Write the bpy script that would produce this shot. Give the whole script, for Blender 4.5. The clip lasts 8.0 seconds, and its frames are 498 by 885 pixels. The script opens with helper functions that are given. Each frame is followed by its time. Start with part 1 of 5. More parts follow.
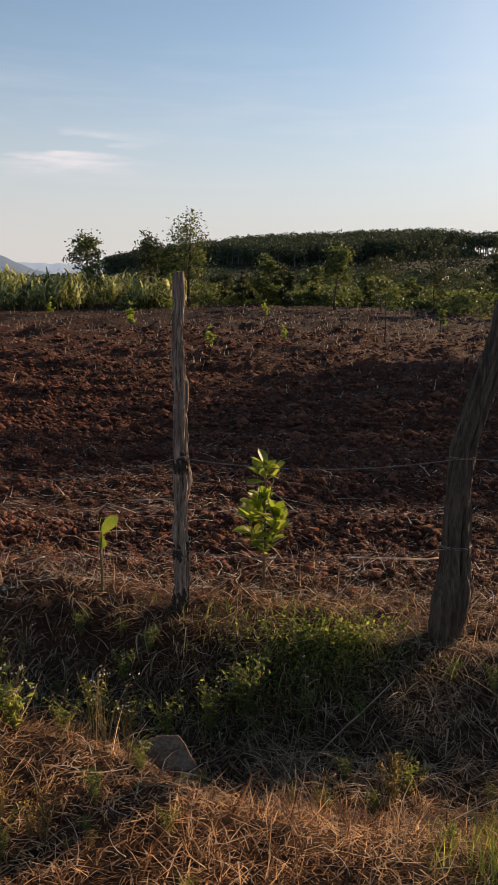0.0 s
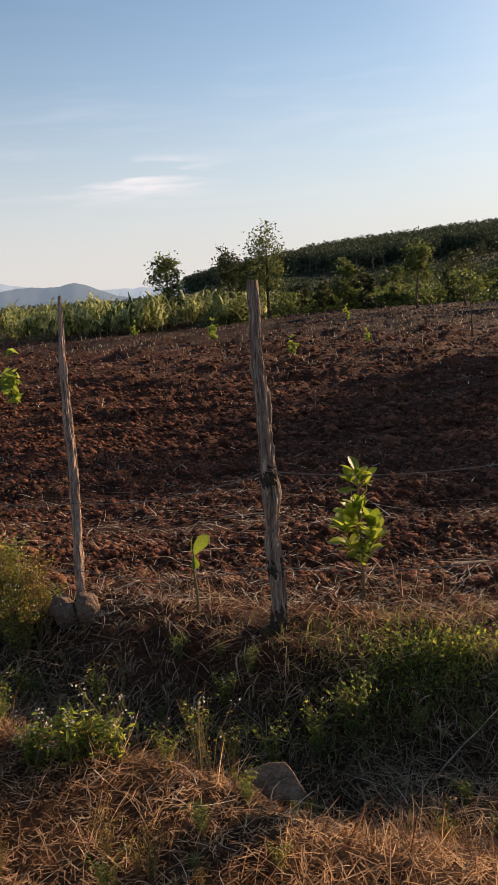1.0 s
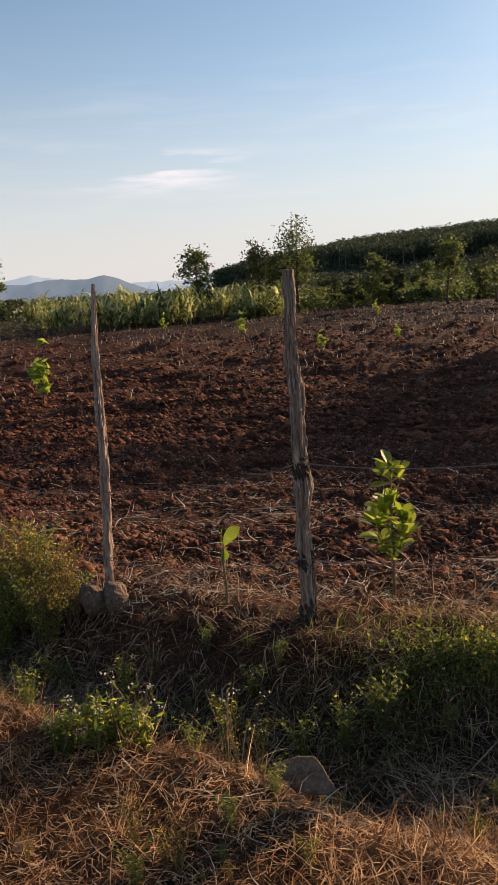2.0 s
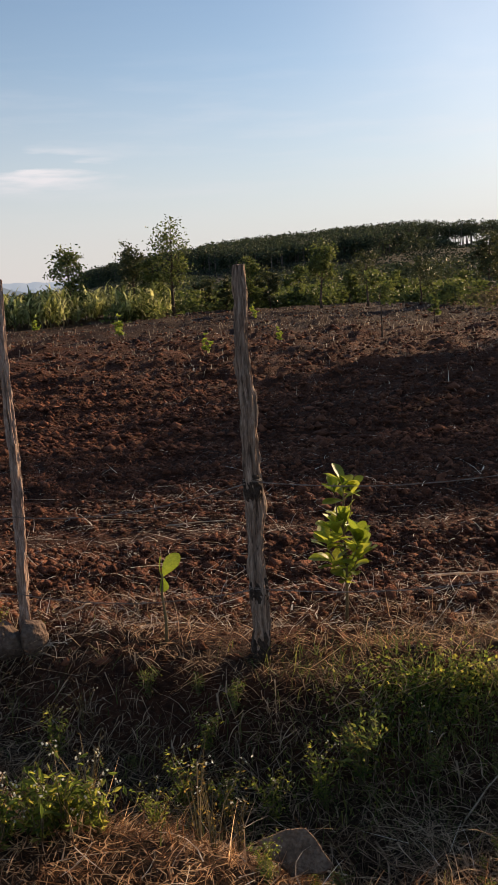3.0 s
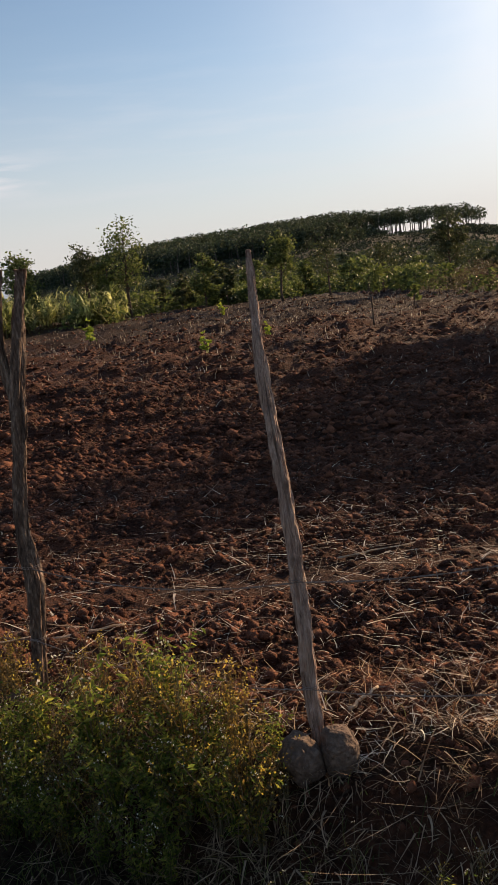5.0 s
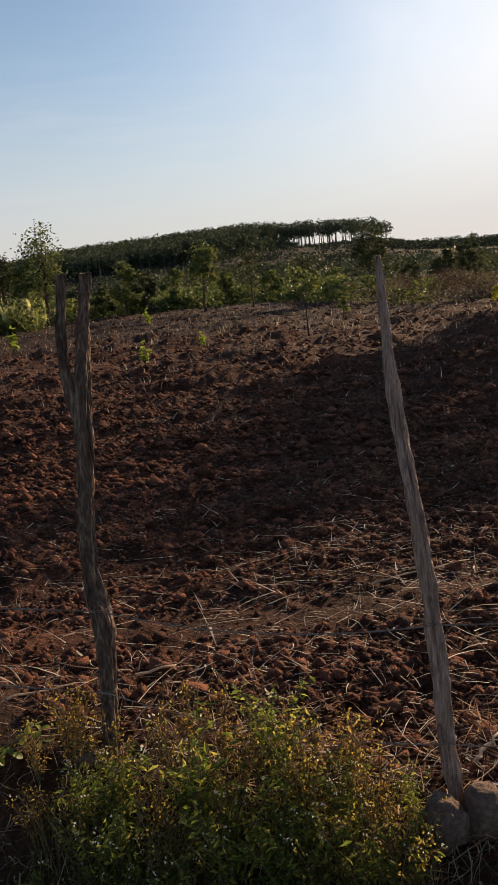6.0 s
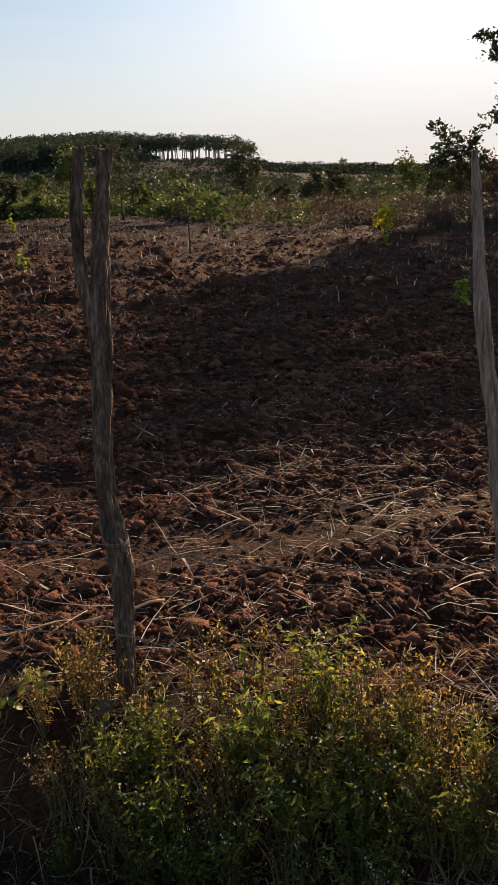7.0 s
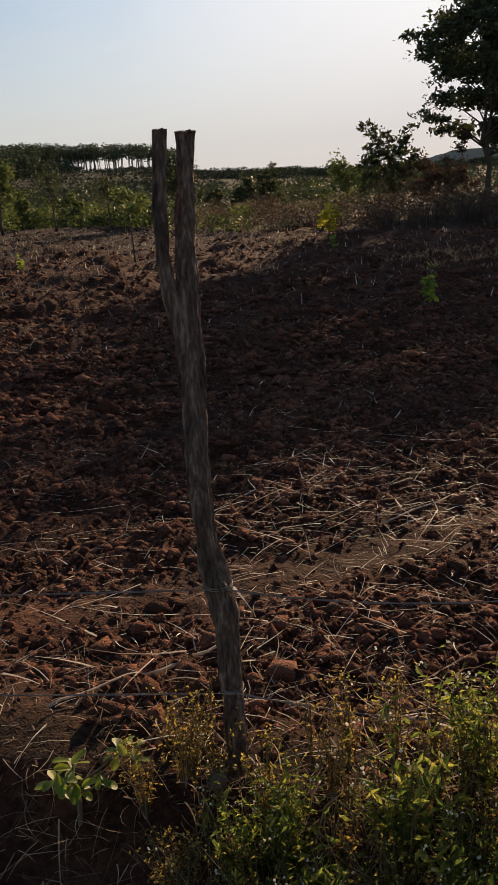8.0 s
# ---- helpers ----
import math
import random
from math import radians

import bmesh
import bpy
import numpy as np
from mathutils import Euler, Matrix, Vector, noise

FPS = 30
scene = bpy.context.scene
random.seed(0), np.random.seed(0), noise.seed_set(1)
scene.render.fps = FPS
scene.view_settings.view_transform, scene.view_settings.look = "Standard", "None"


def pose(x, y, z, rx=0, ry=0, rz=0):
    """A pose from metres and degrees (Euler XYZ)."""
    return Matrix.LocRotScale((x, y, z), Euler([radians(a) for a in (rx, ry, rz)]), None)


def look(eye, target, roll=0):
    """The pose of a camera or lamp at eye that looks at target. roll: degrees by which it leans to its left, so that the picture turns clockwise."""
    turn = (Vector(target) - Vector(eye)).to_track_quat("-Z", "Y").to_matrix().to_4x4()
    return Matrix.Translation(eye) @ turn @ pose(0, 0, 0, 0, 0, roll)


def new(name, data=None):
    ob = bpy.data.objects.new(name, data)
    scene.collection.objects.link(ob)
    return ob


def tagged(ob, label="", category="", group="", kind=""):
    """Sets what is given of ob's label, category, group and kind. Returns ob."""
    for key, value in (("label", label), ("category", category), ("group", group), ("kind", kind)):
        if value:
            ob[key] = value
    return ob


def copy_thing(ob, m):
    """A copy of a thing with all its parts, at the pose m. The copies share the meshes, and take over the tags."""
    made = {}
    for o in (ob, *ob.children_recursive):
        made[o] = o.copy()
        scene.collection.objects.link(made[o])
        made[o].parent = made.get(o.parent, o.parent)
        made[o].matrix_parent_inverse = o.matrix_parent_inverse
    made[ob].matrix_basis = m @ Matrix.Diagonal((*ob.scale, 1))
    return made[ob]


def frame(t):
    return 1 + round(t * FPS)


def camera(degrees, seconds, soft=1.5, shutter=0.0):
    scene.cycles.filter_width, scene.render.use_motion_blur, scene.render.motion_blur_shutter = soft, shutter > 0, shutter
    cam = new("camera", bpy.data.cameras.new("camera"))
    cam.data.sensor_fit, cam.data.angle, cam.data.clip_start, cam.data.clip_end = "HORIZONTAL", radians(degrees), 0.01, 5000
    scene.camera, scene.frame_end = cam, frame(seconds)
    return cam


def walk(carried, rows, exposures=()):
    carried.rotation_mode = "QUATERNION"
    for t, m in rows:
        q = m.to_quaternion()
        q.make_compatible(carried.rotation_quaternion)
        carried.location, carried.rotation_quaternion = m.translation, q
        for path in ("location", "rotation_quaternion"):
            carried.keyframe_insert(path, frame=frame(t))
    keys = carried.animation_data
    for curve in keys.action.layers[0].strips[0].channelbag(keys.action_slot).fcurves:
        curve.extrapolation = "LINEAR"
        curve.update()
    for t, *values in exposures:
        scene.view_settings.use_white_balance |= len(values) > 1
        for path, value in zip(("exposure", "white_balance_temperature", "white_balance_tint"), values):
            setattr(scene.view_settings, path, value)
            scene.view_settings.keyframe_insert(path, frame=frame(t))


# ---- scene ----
cam = camera(33.0, 8.0)
PATH = [
    (0, (0.292, 0.046, 1.589), (0.162, 2.007, 1.218), 1.2),
    (0.5, (0.313, 0.107, 1.57), (0.087, 2.06, 1.207), -1.9),
    (1, (0.295, 0.172, 1.571), (-0.049, 2.112, 1.228), -4.1),
    (1.5, (0.262, 0.186, 1.559), (-0.303, 2.073, 1.211), -5.6),
    (2, (0.263, 0.194, 1.553), (-0.142, 2.12, 1.201), -3.4),
    (2.2, (0.217, 0.235, 1.544), (-0.094, 2.178, 1.189), -2.0),
    (3.3, (-0.214, 0.703, 1.555), (-0.299, 2.668, 1.193), -3.3),
    (3.5, (-0.314, 0.809, 1.576), (-0.406, 2.773, 1.213), -3.5),
    (4, (-0.739, 1.013, 1.583), (-0.789, 2.979, 1.22), -2.0),
    (4.5, (-1.097, 1.25, 1.57), (-1.118, 3.217, 1.206), -2.8),
    (4.7, (-1.22, 1.411, 1.542), (-1.255, 3.376, 1.17), -6.5),
    (5.8, (-1.971, 1.802, 1.572), (-1.736, 3.753, 1.198), -2.2),
    (6, (-2.033, 1.917, 1.598), (-1.789, 3.866, 1.224), -5.3),
    (6.5, (-2.227, 2.139, 1.567), (-1.913, 4.05, 1.066), -6.3),
    (7, (-2.519, 2.315, 1.555), (-1.962, 4.148, 0.981), -1.5),
    (7.5, (-2.673, 2.448, 1.524), (-2.061, 4.263, 0.946), -2.3),
    (8, (-2.84, 2.759, 1.523), (-2.144, 4.546, 0.957), -3.5),
]
walk(cam, [(t, look(e, a, r)) for t, e, a, r in PATH], [
    (0.0, 0.6, 6600, 12), (0.5, 0.76, 6600, 12), (1.0, 0.76, 6600, 12), (1.5, 0.9, 6600, 12), (2.2, 0.76, 6600, 12), (3.5, 0.66, 6600, 12),
    (4.5, 0.65, 6600, 12), (6.0, 0.53, 6600, 12), (6.5, 0.62, 6600, 12), (7.0, 0.68, 6600, 12), (7.5, 0.64, 6600, 12), (8.0, 0.38, 6600, 12)])

# ---- world and sun ----
SUN_AZ, SUN_EL = 43.0, 16.0          # degrees right of +y, degrees up
world = bpy.data.worlds.new("world")
scene.world = world
world.use_nodes = True
wn, wl = world.node_tree.nodes, world.node_tree.links
sky = wn.new("ShaderNodeTexSky")
sky.sky_type = "NISHITA"
sky.sun_disc = False
sky.sun_elevation, sky.sun_rotation = radians(SUN_EL), radians(SUN_AZ)
sky.air_density, sky.dust_density, sky.ozone_density = 1.0, 0.3, 1.8
# thin streaks of high cloud
wt, wm, wc = wn.new("ShaderNodeTexCoord"), wn.new("ShaderNodeMapping"), wn.new("ShaderNodeTexNoise")
wm.inputs["Scale"].default_value = (5.0, 5.0, 42.0)
wc.inputs["Scale"].default_value, wc.inputs["Detail"].default_value = 1.6, 9
wr = wn.new("ShaderNodeValToRGB")
wr.color_ramp.elements[0].position, wr.color_ramp.elements[0].color = 0.48, (0, 0, 0, 1)
wr.color_ramp.elements[1].position, wr.color_ramp.elements[1].color = 0.78, (0.8, 0.8, 0.8, 1)
wx = wn.new("ShaderNodeMix")
wx.data_type = "RGBA"
wl.new(wt.outputs["Generated"], wm.inputs[0])
wl.new(wm.outputs[0], wc.inputs["Vector"])
wl.new(wc.outputs["Fac"], wr.inputs[0])
wz, wb, wf = wn.new("ShaderNodeSeparateXYZ"), wn.new("ShaderNodeValToRGB"), wn.new("ShaderNodeMath")
wl.new(wt.outputs["Generated"], wz.inputs[0])
wl.new(wz.outputs["Z"], wb.inputs[0])
for pos, val in ((0.03, 0.0), (0.10, 1.0), (0.17, 1.0), (0.26, 0.1)):
    el = wb.color_ramp.elements.new(pos)
    el.color = (val, val, val, 1)
wb.color_ramp.elements[-1].color = (0.1, 0.1, 0.1, 1)
ws, wk, wq, wv = wn.new("ShaderNodeVectorMath"), wn.new("ShaderNodeVectorMath"), wn.new("ShaderNodeVectorMath"), wn.new("ShaderNodeMapRange")
ws.operation, wk.operation, wq.operation = "SUBTRACT", "MULTIPLY", "LENGTH"
ws.inputs[1].default_value, wk.inputs[1].default_value = (-0.277, 0.951, 0.137), (8.0, 8.0, 34.0)
wl.new(wt.outputs["Generated"], ws.inputs[0])
wl.new(ws.outputs[0], wk.inputs[0])
wl.new(wk.outputs[0], wq.inputs[0])
wl.new(wq.outputs["Value"], wv.inputs["Value"])
wv.inputs["To Min"].default_value, wv.inputs["To Max"].default_value = 3.0, 0.25
wy = wn.new("ShaderNodeMath")
wy.operation = "MULTIPLY"
wl.new(wb.outputs[0], wy.inputs[0])
wl.new(wv.outputs[0], wy.inputs[1])
wf.operation = "MULTIPLY"
wl.new(wr.outputs[0], wf.inputs[0])
wl.new(wy.outputs[0], wf.inputs[1])
wl.new(wf.outputs[0], wx.inputs[0])
wl.new(sky.outputs[0], wx.inputs[6])
wx.inputs[7].default_value = (7.0, 7.0, 7.3, 1)
# a thin bright veil of cirrus round the sun
vs, vq, vm, vn, vp, vx = (wn.new("ShaderNodeVectorMath"), wn.new("ShaderNodeVectorMath"), wn.new("ShaderNodeMapRange"), wn.new("ShaderNodeTexNoise"),
                          wn.new("ShaderNodeMath"), wn.new("ShaderNodeMix"))
vs.operation, vq.operation, vp.operation, vx.data_type = "SUBTRACT", "LENGTH", "MULTIPLY", "RGBA"
vs.inputs[1].default_value = (0.66, 0.713, 0.225)
wl.new(wt.outputs["Generated"], vs.inputs[0])
wl.new(vs.outputs[0], vq.inputs[0])
wl.new(vq.outputs["Value"], vm.inputs["Value"])
vm.interpolation_type = "SMOOTHSTEP"
vm.inputs["From Max"].default_value, vm.inputs["To Min"].default_value, vm.inputs["To Max"].default_value = 0.77, 1.05, 0.0
vn.inputs["Scale"].default_value, vn.inputs["Detail"].default_value = 3.5, 5
wl.new(wt.outputs["Generated"], vn.inputs["Vector"])
wl.new(vm.outputs[0], vp.inputs[0])
vr = wn.new("ShaderNodeMapRange")
vr.inputs["From Min"].default_value, vr.inputs["From Max"].default_value, vr.inputs["To Min"].default_value, vr.inputs["To Max"].default_value = 0.34, 0.64, 0.3, 0.95
wl.new(vn.outputs["Fac"], vr.inputs["Value"])
wl.new(vr.outputs[0], vp.inputs[1])
wl.new(vp.outputs[0], vx.inputs[0])
wl.new(wx.outputs[2], vx.inputs[6])
vx.inputs[7].default_value = (9.6, 9.5, 9.5, 1)
# pale haze low over the horizon
wh, wg = wn.new("ShaderNodeValToRGB"), wn.new("ShaderNodeMix")
wg.data_type = "RGBA"
for pos, val in ((0.0, 0.92), (0.06, 0.8), (0.14, 0.44), (0.24, 0.11), (0.36, 0.0)):
    el = wh.color_ramp.elements.new(pos) if pos else wh.color_ramp.elements[0]
    el.color = (val, val, val, 1)
wh.color_ramp.elements[-1].color = (0, 0, 0, 1)
wl.new(wz.outputs["Z"], wh.inputs[0])
wl.new(wh.outputs[0], wg.inputs[0])
wl.new(vx.outputs[2], wg.inputs[6])
wg.inputs[7].default_value = (5.1, 4.9, 5.0, 1)
wl.new(wg.outputs[2], wn["Background"].inputs[0])
wn["Background"].inputs[1].default_value = 0.085

sun = new("sun", bpy.data.lights.new("sun", "SUN"))
sun.data.energy, sun.data.angle, sun.data.color = 5.0, radians(0.6), (1.0, 0.70, 0.42)
_d = Vector((math.sin(radians(SUN_AZ)) * math.cos(radians(SUN_EL)),
             math.cos(radians(SUN_AZ)) * math.cos(radians(SUN_EL)), math.sin(radians(SUN_EL))))
sun.matrix_world = look(_d * 50, (0, 0, 0))


# ---- materials ----
def material(name, stops, scale=6.0, rough=0.9, bump=0.0, bump_scale=30.0, through_light=0.0, glow=(0, 0, 0),
             vary="", stretch=(1, 1, 1), fine=4.0, spec=0.3, bump_dist=0.02, span=0.5):
    """A surface whose colour runs over stops by noise at two scales; vary: 'object' or 'island' shifts it piece by piece."""
    m = bpy.data.materials.new(name)
    m.use_nodes = True
    n, l = m.node_tree.nodes, m.node_tree.links
    b = n["Principled BSDF"]
    b.inputs["Roughness"].default_value = rough
    b.inputs["Specular IOR Level"].default_value = spec
    tc, mp = n.new("ShaderNodeTexCoord"), n.new("ShaderNodeMapping")
    mp.inputs["Scale"].default_value = stretch
    l.new(tc.outputs["Object"], mp.inputs[0])
    t1, t2 = n.new("ShaderNodeTexNoise"), n.new("ShaderNodeTexNoise")
    t1.inputs["Scale"].default_value, t2.inputs["Scale"].default_value = scale, scale * fine
    t1.inputs["Detail"].default_value, t2.inputs["Detail"].default_value = 6, 8
    for t in (t1, t2):
        l.new(mp.outputs[0], t.inputs["Vector"])
    mix = n.new("ShaderNodeMath")
    mix.operation = "MULTIPLY_ADD"
    mix.inputs[1].default_value = 0.45
    l.new(t2.outputs["Fac"], mix.inputs[0])
    half = n.new("ShaderNodeMath")
    half.operation = "MULTIPLY"
    half.inputs[1].default_value = 0.55
    l.new(t1.outputs["Fac"], half.inputs[0])
    l.new(half.outputs[0], mix.inputs[2])
    value = mix.outputs[0]
    if vary:
        src = n.new("ShaderNodeObjectInfo").outputs["Random"] if vary == "object" else n.new("ShaderNodeNewGeometry").outputs["Random Per Island"]
        add = n.new("ShaderNodeMath")
        add.operation = "MULTIPLY_ADD"
        add.inputs[1].default_value = 0.6
        l.new(src, add.inputs[0])
        sub = n.new("ShaderNodeMath")
        sub.operation = "SUBTRACT"
        sub.inputs[1].default_value = 0.3
        l.new(value, sub.inputs[0])
        l.new(sub.outputs[0], add.inputs[2])
        value = add.outputs[0]
    ramp = n.new("ShaderNodeValToRGB")
    e = ramp.color_ramp.elements
    while len(e) < len(stops):
        e.new(0.5)
    for i, c in enumerate(stops):
        e[i].position = 0.5 - span / 2 + span * i / max(1, len(stops) - 1)
        e[i].color = (*c, 1)
    l.new(value, ramp.inputs[0])
    l.new(ramp.outputs[0], b.inputs["Base Color"])
    if bump:
        bp = n.new("ShaderNodeBump")
        bp.inputs["Strength"].default_value, bp.inputs["Distance"].default_value = bump, bump_dist
        bt = n.new("ShaderNodeTexNoise")
        bt.inputs["Scale"].default_value, bt.inputs["Detail"].default_value = bump_scale, 8
        l.new(mp.outputs[0], bt.inputs["Vector"])
        l.new(bt.outputs["Fac"], bp.inputs["Height"])
        l.new(bp.outputs[0], b.inputs["Normal"])
    if through_light:
        tr, ms = n.new("ShaderNodeBsdfTranslucent"), n.new("ShaderNodeMixShader")
        hs = n.new("ShaderNodeHueSaturation")
        hs.inputs["Value"].default_value = 1.7
        l.new(ramp.outputs[0], hs.inputs["Color"])
        l.new(hs.outputs[0], tr.inputs[0])
        ms.inputs[0].default_value = through_light
        l.new(b.outputs[0], ms.inputs[1])
        l.new(tr.outputs[0], ms.inputs[2])
        l.new(ms.outputs[0], n["Material Output"].inputs[0])
    if max(glow) > 0:
        b.inputs["Emission Color"].default_value = (*glow, 1)
        b.inputs["Emission Strength"].default_value = 1.0
    return m


def ground_material():
    """Ploughed red soil, bare pale path and grassy earth, by the zone attributes of the sheet."""
    m = bpy.data.materials.new("ground_earth")
    m.use_nodes = True
    n, l = m.node_tree.nodes, m.node_tree.links
    b = n["Principled BSDF"]
    b.inputs["Roughness"].default_value, b.inputs["Specular IOR Level"].default_value = 0.95, 0.15
    tc = n.new("ShaderNodeTexCoord")

    def noise_of(scale, detail=8):
        t = n.new("ShaderNodeTexNoise")
        t.inputs["Scale"].default_value, t.inputs["Detail"].default_value = scale, detail
        l.new(tc.outputs["Object"], t.inputs["Vector"])
        return t.outputs["Fac"]

    def ramp_of(value, *stops):
        r = n.new("ShaderNodeValToRGB")
        e = r.color_ramp.elements
        while len(e) < len(stops):
            e.new(0.5)
        for i, (p, c) in enumerate(stops):
            e[i].position, e[i].color = p, (*c, 1)
        l.new(value, r.inputs[0])
        return r.outputs[0]

    def mixed(f, a, c, kind="MIX"):
        x = n.new("ShaderNodeMix")
        x.data_type, x.blend_type = "RGBA", kind
        if isinstance(f, float):
            x.inputs[0].default_value = f
        else:
            l.new(f, x.inputs[0])
        l.new(a, x.inputs[6])
        l.new(c, x.inputs[7])
        return x.outputs[2]

    soil = ramp_of(noise_of(2.5), (0.3, (0.044, 0.0178, 0.0106)), (0.5, (0.085, 0.0335, 0.0185)), (0.7, (0.145, 0.058, 0.0315)))
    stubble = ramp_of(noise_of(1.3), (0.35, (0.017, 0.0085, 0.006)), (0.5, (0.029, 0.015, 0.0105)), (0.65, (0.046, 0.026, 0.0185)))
    fleck = ramp_of(noise_of(45), (0.35, (0.45, 0.45, 0.45)), (0.6, (1.0, 1.0, 1.0)), (0.8, (1.25, 1.2, 1.15)))
    soil = mixed(1.0, soil, fleck, "MULTIPLY")
    turf = ramp_of(noise_of(7), (0.3, (0.028, 0.0165, 0.01)), (0.5, (0.06, 0.034, 0.019)), (0.7, (0.1, 0.057, 0.03)))
    turf = mixed(1.0, turf, fleck, "MULTIPLY")
    # far ground under scrub, darkened to hold the ridge flank's shade
    green = ramp_of(noise_of(0.15), (0.35, (0.013, 0.0155, 0.008)), (0.5, (0.0115, 0.016, 0.0075)), (0.65, (0.019, 0.018, 0.0105)))
    at = n.new("ShaderNodeAttribute")
    at.attribute_name = "zone"
    sep = n.new("ShaderNodeSeparateColor")
    l.new(at.outputs["Color"], sep.inputs[0])
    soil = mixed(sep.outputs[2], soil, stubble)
    c = mixed(sep.outputs[0], turf, soil)
    c = mixed(sep.outputs[1], c, green)
    l.new(c, b.inputs["Base Color"])
    bp = n.new("ShaderNodeBump")
    bp.inputs["Strength"].default_value, bp.inputs["Distance"].default_value = 1.0, 0.03
    l.new(noise_of(34), bp.inputs["Height"])
    ridge = n.new("ShaderNodeBump")
    ridge.inputs["Strength"].default_value, ridge.inputs["Distance"].default_value = 0.9, 0.09
    l.new(noise_of(9), ridge.inputs["Height"])
    l.new(ridge.outputs[0], bp.inputs["Normal"])
    crumb = n.new("ShaderNodeBump")
    crumb.inputs["Strength"].default_value, crumb.inputs["Distance"].default_value = 1.0, 0.014
    l.new(noise_of(120), crumb.inputs["Height"])
    l.new(bp.outputs[0], crumb.inputs["Normal"])
    l.new(crumb.outputs[0], b.inputs["Normal"])
    return m


EARTH = ground_material()
CLOD = material("clod_soil", [(0.062, 0.0255, 0.0155), (0.128, 0.0515, 0.0295), (0.21, 0.087, 0.05)], 25, 0.95, 1.0, 110, vary="island", spec=0.15, bump_dist=0.02)
WOOD = material("weathered_wood", [(0.045, 0.029, 0.021), (0.26, 0.182, 0.135), (0.52, 0.4, 0.31)], 70, 0.9, 1.0, 150, stretch=(1, 1, 0.07), bump_dist=0.02, span=0.3, fine=3.5)
WOOD_DARK = material("dark_bark", [(0.035, 0.025, 0.018), (0.085, 0.06, 0.043), (0.16, 0.118, 0.086)], 45, 0.92, 1.0, 90, stretch=(1, 1, 0.1), bump_dist=0.02, span=0.3)
ROT = material("rotten_bark", [(0.018, 0.012, 0.009), (0.05, 0.034, 0.024), (0.1, 0.07, 0.05)], 45, 0.95, 1.0, 90, stretch=(1, 1, 0.4), bump_dist=0.02, span=0.35)
WOOD_BARK = material("mottled_bark", [(0.04, 0.024, 0.016), (0.13, 0.083, 0.057), (0.33, 0.235, 0.17)], 30, 0.92, 1.0, 110, stretch=(1, 1, 0.2), bump_dist=0.02, span=0.32, fine=4)
STONE = material("field_stone", [(0.085, 0.055, 0.04), (0.155, 0.105, 0.078), (0.23, 0.17, 0.13)], 14, 0.95, 1.0, 70, span=0.4)
SLATE = material("brown_slab", [(0.09, 0.056, 0.035), (0.17, 0.108, 0.07), (0.26, 0.175, 0.12)], 22, 0.9, 1.0, 60, span=0.35)
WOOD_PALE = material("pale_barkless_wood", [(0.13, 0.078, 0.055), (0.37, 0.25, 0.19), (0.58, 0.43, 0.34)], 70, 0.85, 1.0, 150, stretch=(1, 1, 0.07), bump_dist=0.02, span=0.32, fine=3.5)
STRAW = material("dry_straw", [(0.05, 0.022, 0.0095), (0.25, 0.116, 0.049), (0.84, 0.57, 0.32)], 4, 0.75, vary="island", through_light=0.45)
# old grey straw, with the ditch's shade put into its colour
STRAW_GREY = material("weathered_straw_shaded", [(0.072, 0.045, 0.027), (0.265, 0.178, 0.108), (0.58, 0.43, 0.285)], 4, 0.8, vary="island", through_light=0.35)
LITTER = material("bleached_stalk", [(0.18, 0.125, 0.085), (0.52, 0.42, 0.31), (0.85, 0.76, 0.62)], 4, 0.7, vary="island", through_light=0.3)
GRASS = material("green_grass", [(0.045, 0.065, 0.018), (0.1, 0.135, 0.03), (0.2, 0.2, 0.05)], 5, 0.6, vary="island", through_light=0.5)
WEED = material("weed_leaf", [(0.05, 0.075, 0.015), (0.13, 0.17, 0.03), (0.3, 0.285, 0.055)], 5, 0.55, vary="island", through_light=0.65)
WEED_DRY = material("russet_weed_leaf", [(0.06, 0.04, 0.014), (0.15, 0.105, 0.03), (0.34, 0.235, 0.06)], 5, 0.7, vary="island", through_light=0.6)
STEM = material("weed_stem", [(0.08, 0.07, 0.03), (0.15, 0.12, 0.06), (0.24, 0.18, 0.1)], 6, 0.8, vary="island")
PETAL = material("flower_head", [(0.45, 0.42, 0.33), (0.62, 0.6, 0.5), (0.75, 0.72, 0.6)], 8, 0.7, vary="island", through_light=0.3)
YELLOW = material("yellow_flower", [(0.5, 0.36, 0.05), (0.65, 0.48, 0.06), (0.75, 0.6, 0.12)], 8, 0.6, vary="island", through_light=0.3)
CASHEW = material("cashew_leaf", [(0.11, 0.155, 0.018), (0.195, 0.245, 0.025), (0.32, 0.345, 0.048)], 14, 0.4, 0.15, 60, vary="object", through_light=0.5, spec=0.5)
SAPLEAF = material("sapling_leaf", [(0.1, 0.15, 0.02), (0.17, 0.23, 0.03), (0.28, 0.31, 0.05)], 8, 0.5, vary="island", through_light=0.5)
CANE = material("cane_leaf", [(0.07, 0.085, 0.028), (0.2, 0.225, 0.07), (0.46, 0.46, 0.22)], 3, 0.55, vary="island", through_light=0.55)
LEAF_A = material("tree_leaf", [(0.03, 0.039, 0.015), (0.052, 0.064, 0.023), (0.085, 0.093, 0.035)], 2, 0.55, vary="island", through_light=0.22)
LEAF_B = material("young_tree_leaf", [(0.042, 0.06, 0.017), (0.076, 0.102, 0.027), (0.14, 0.16, 0.044)], 2, 0.55, vary="island", through_light=0.36)
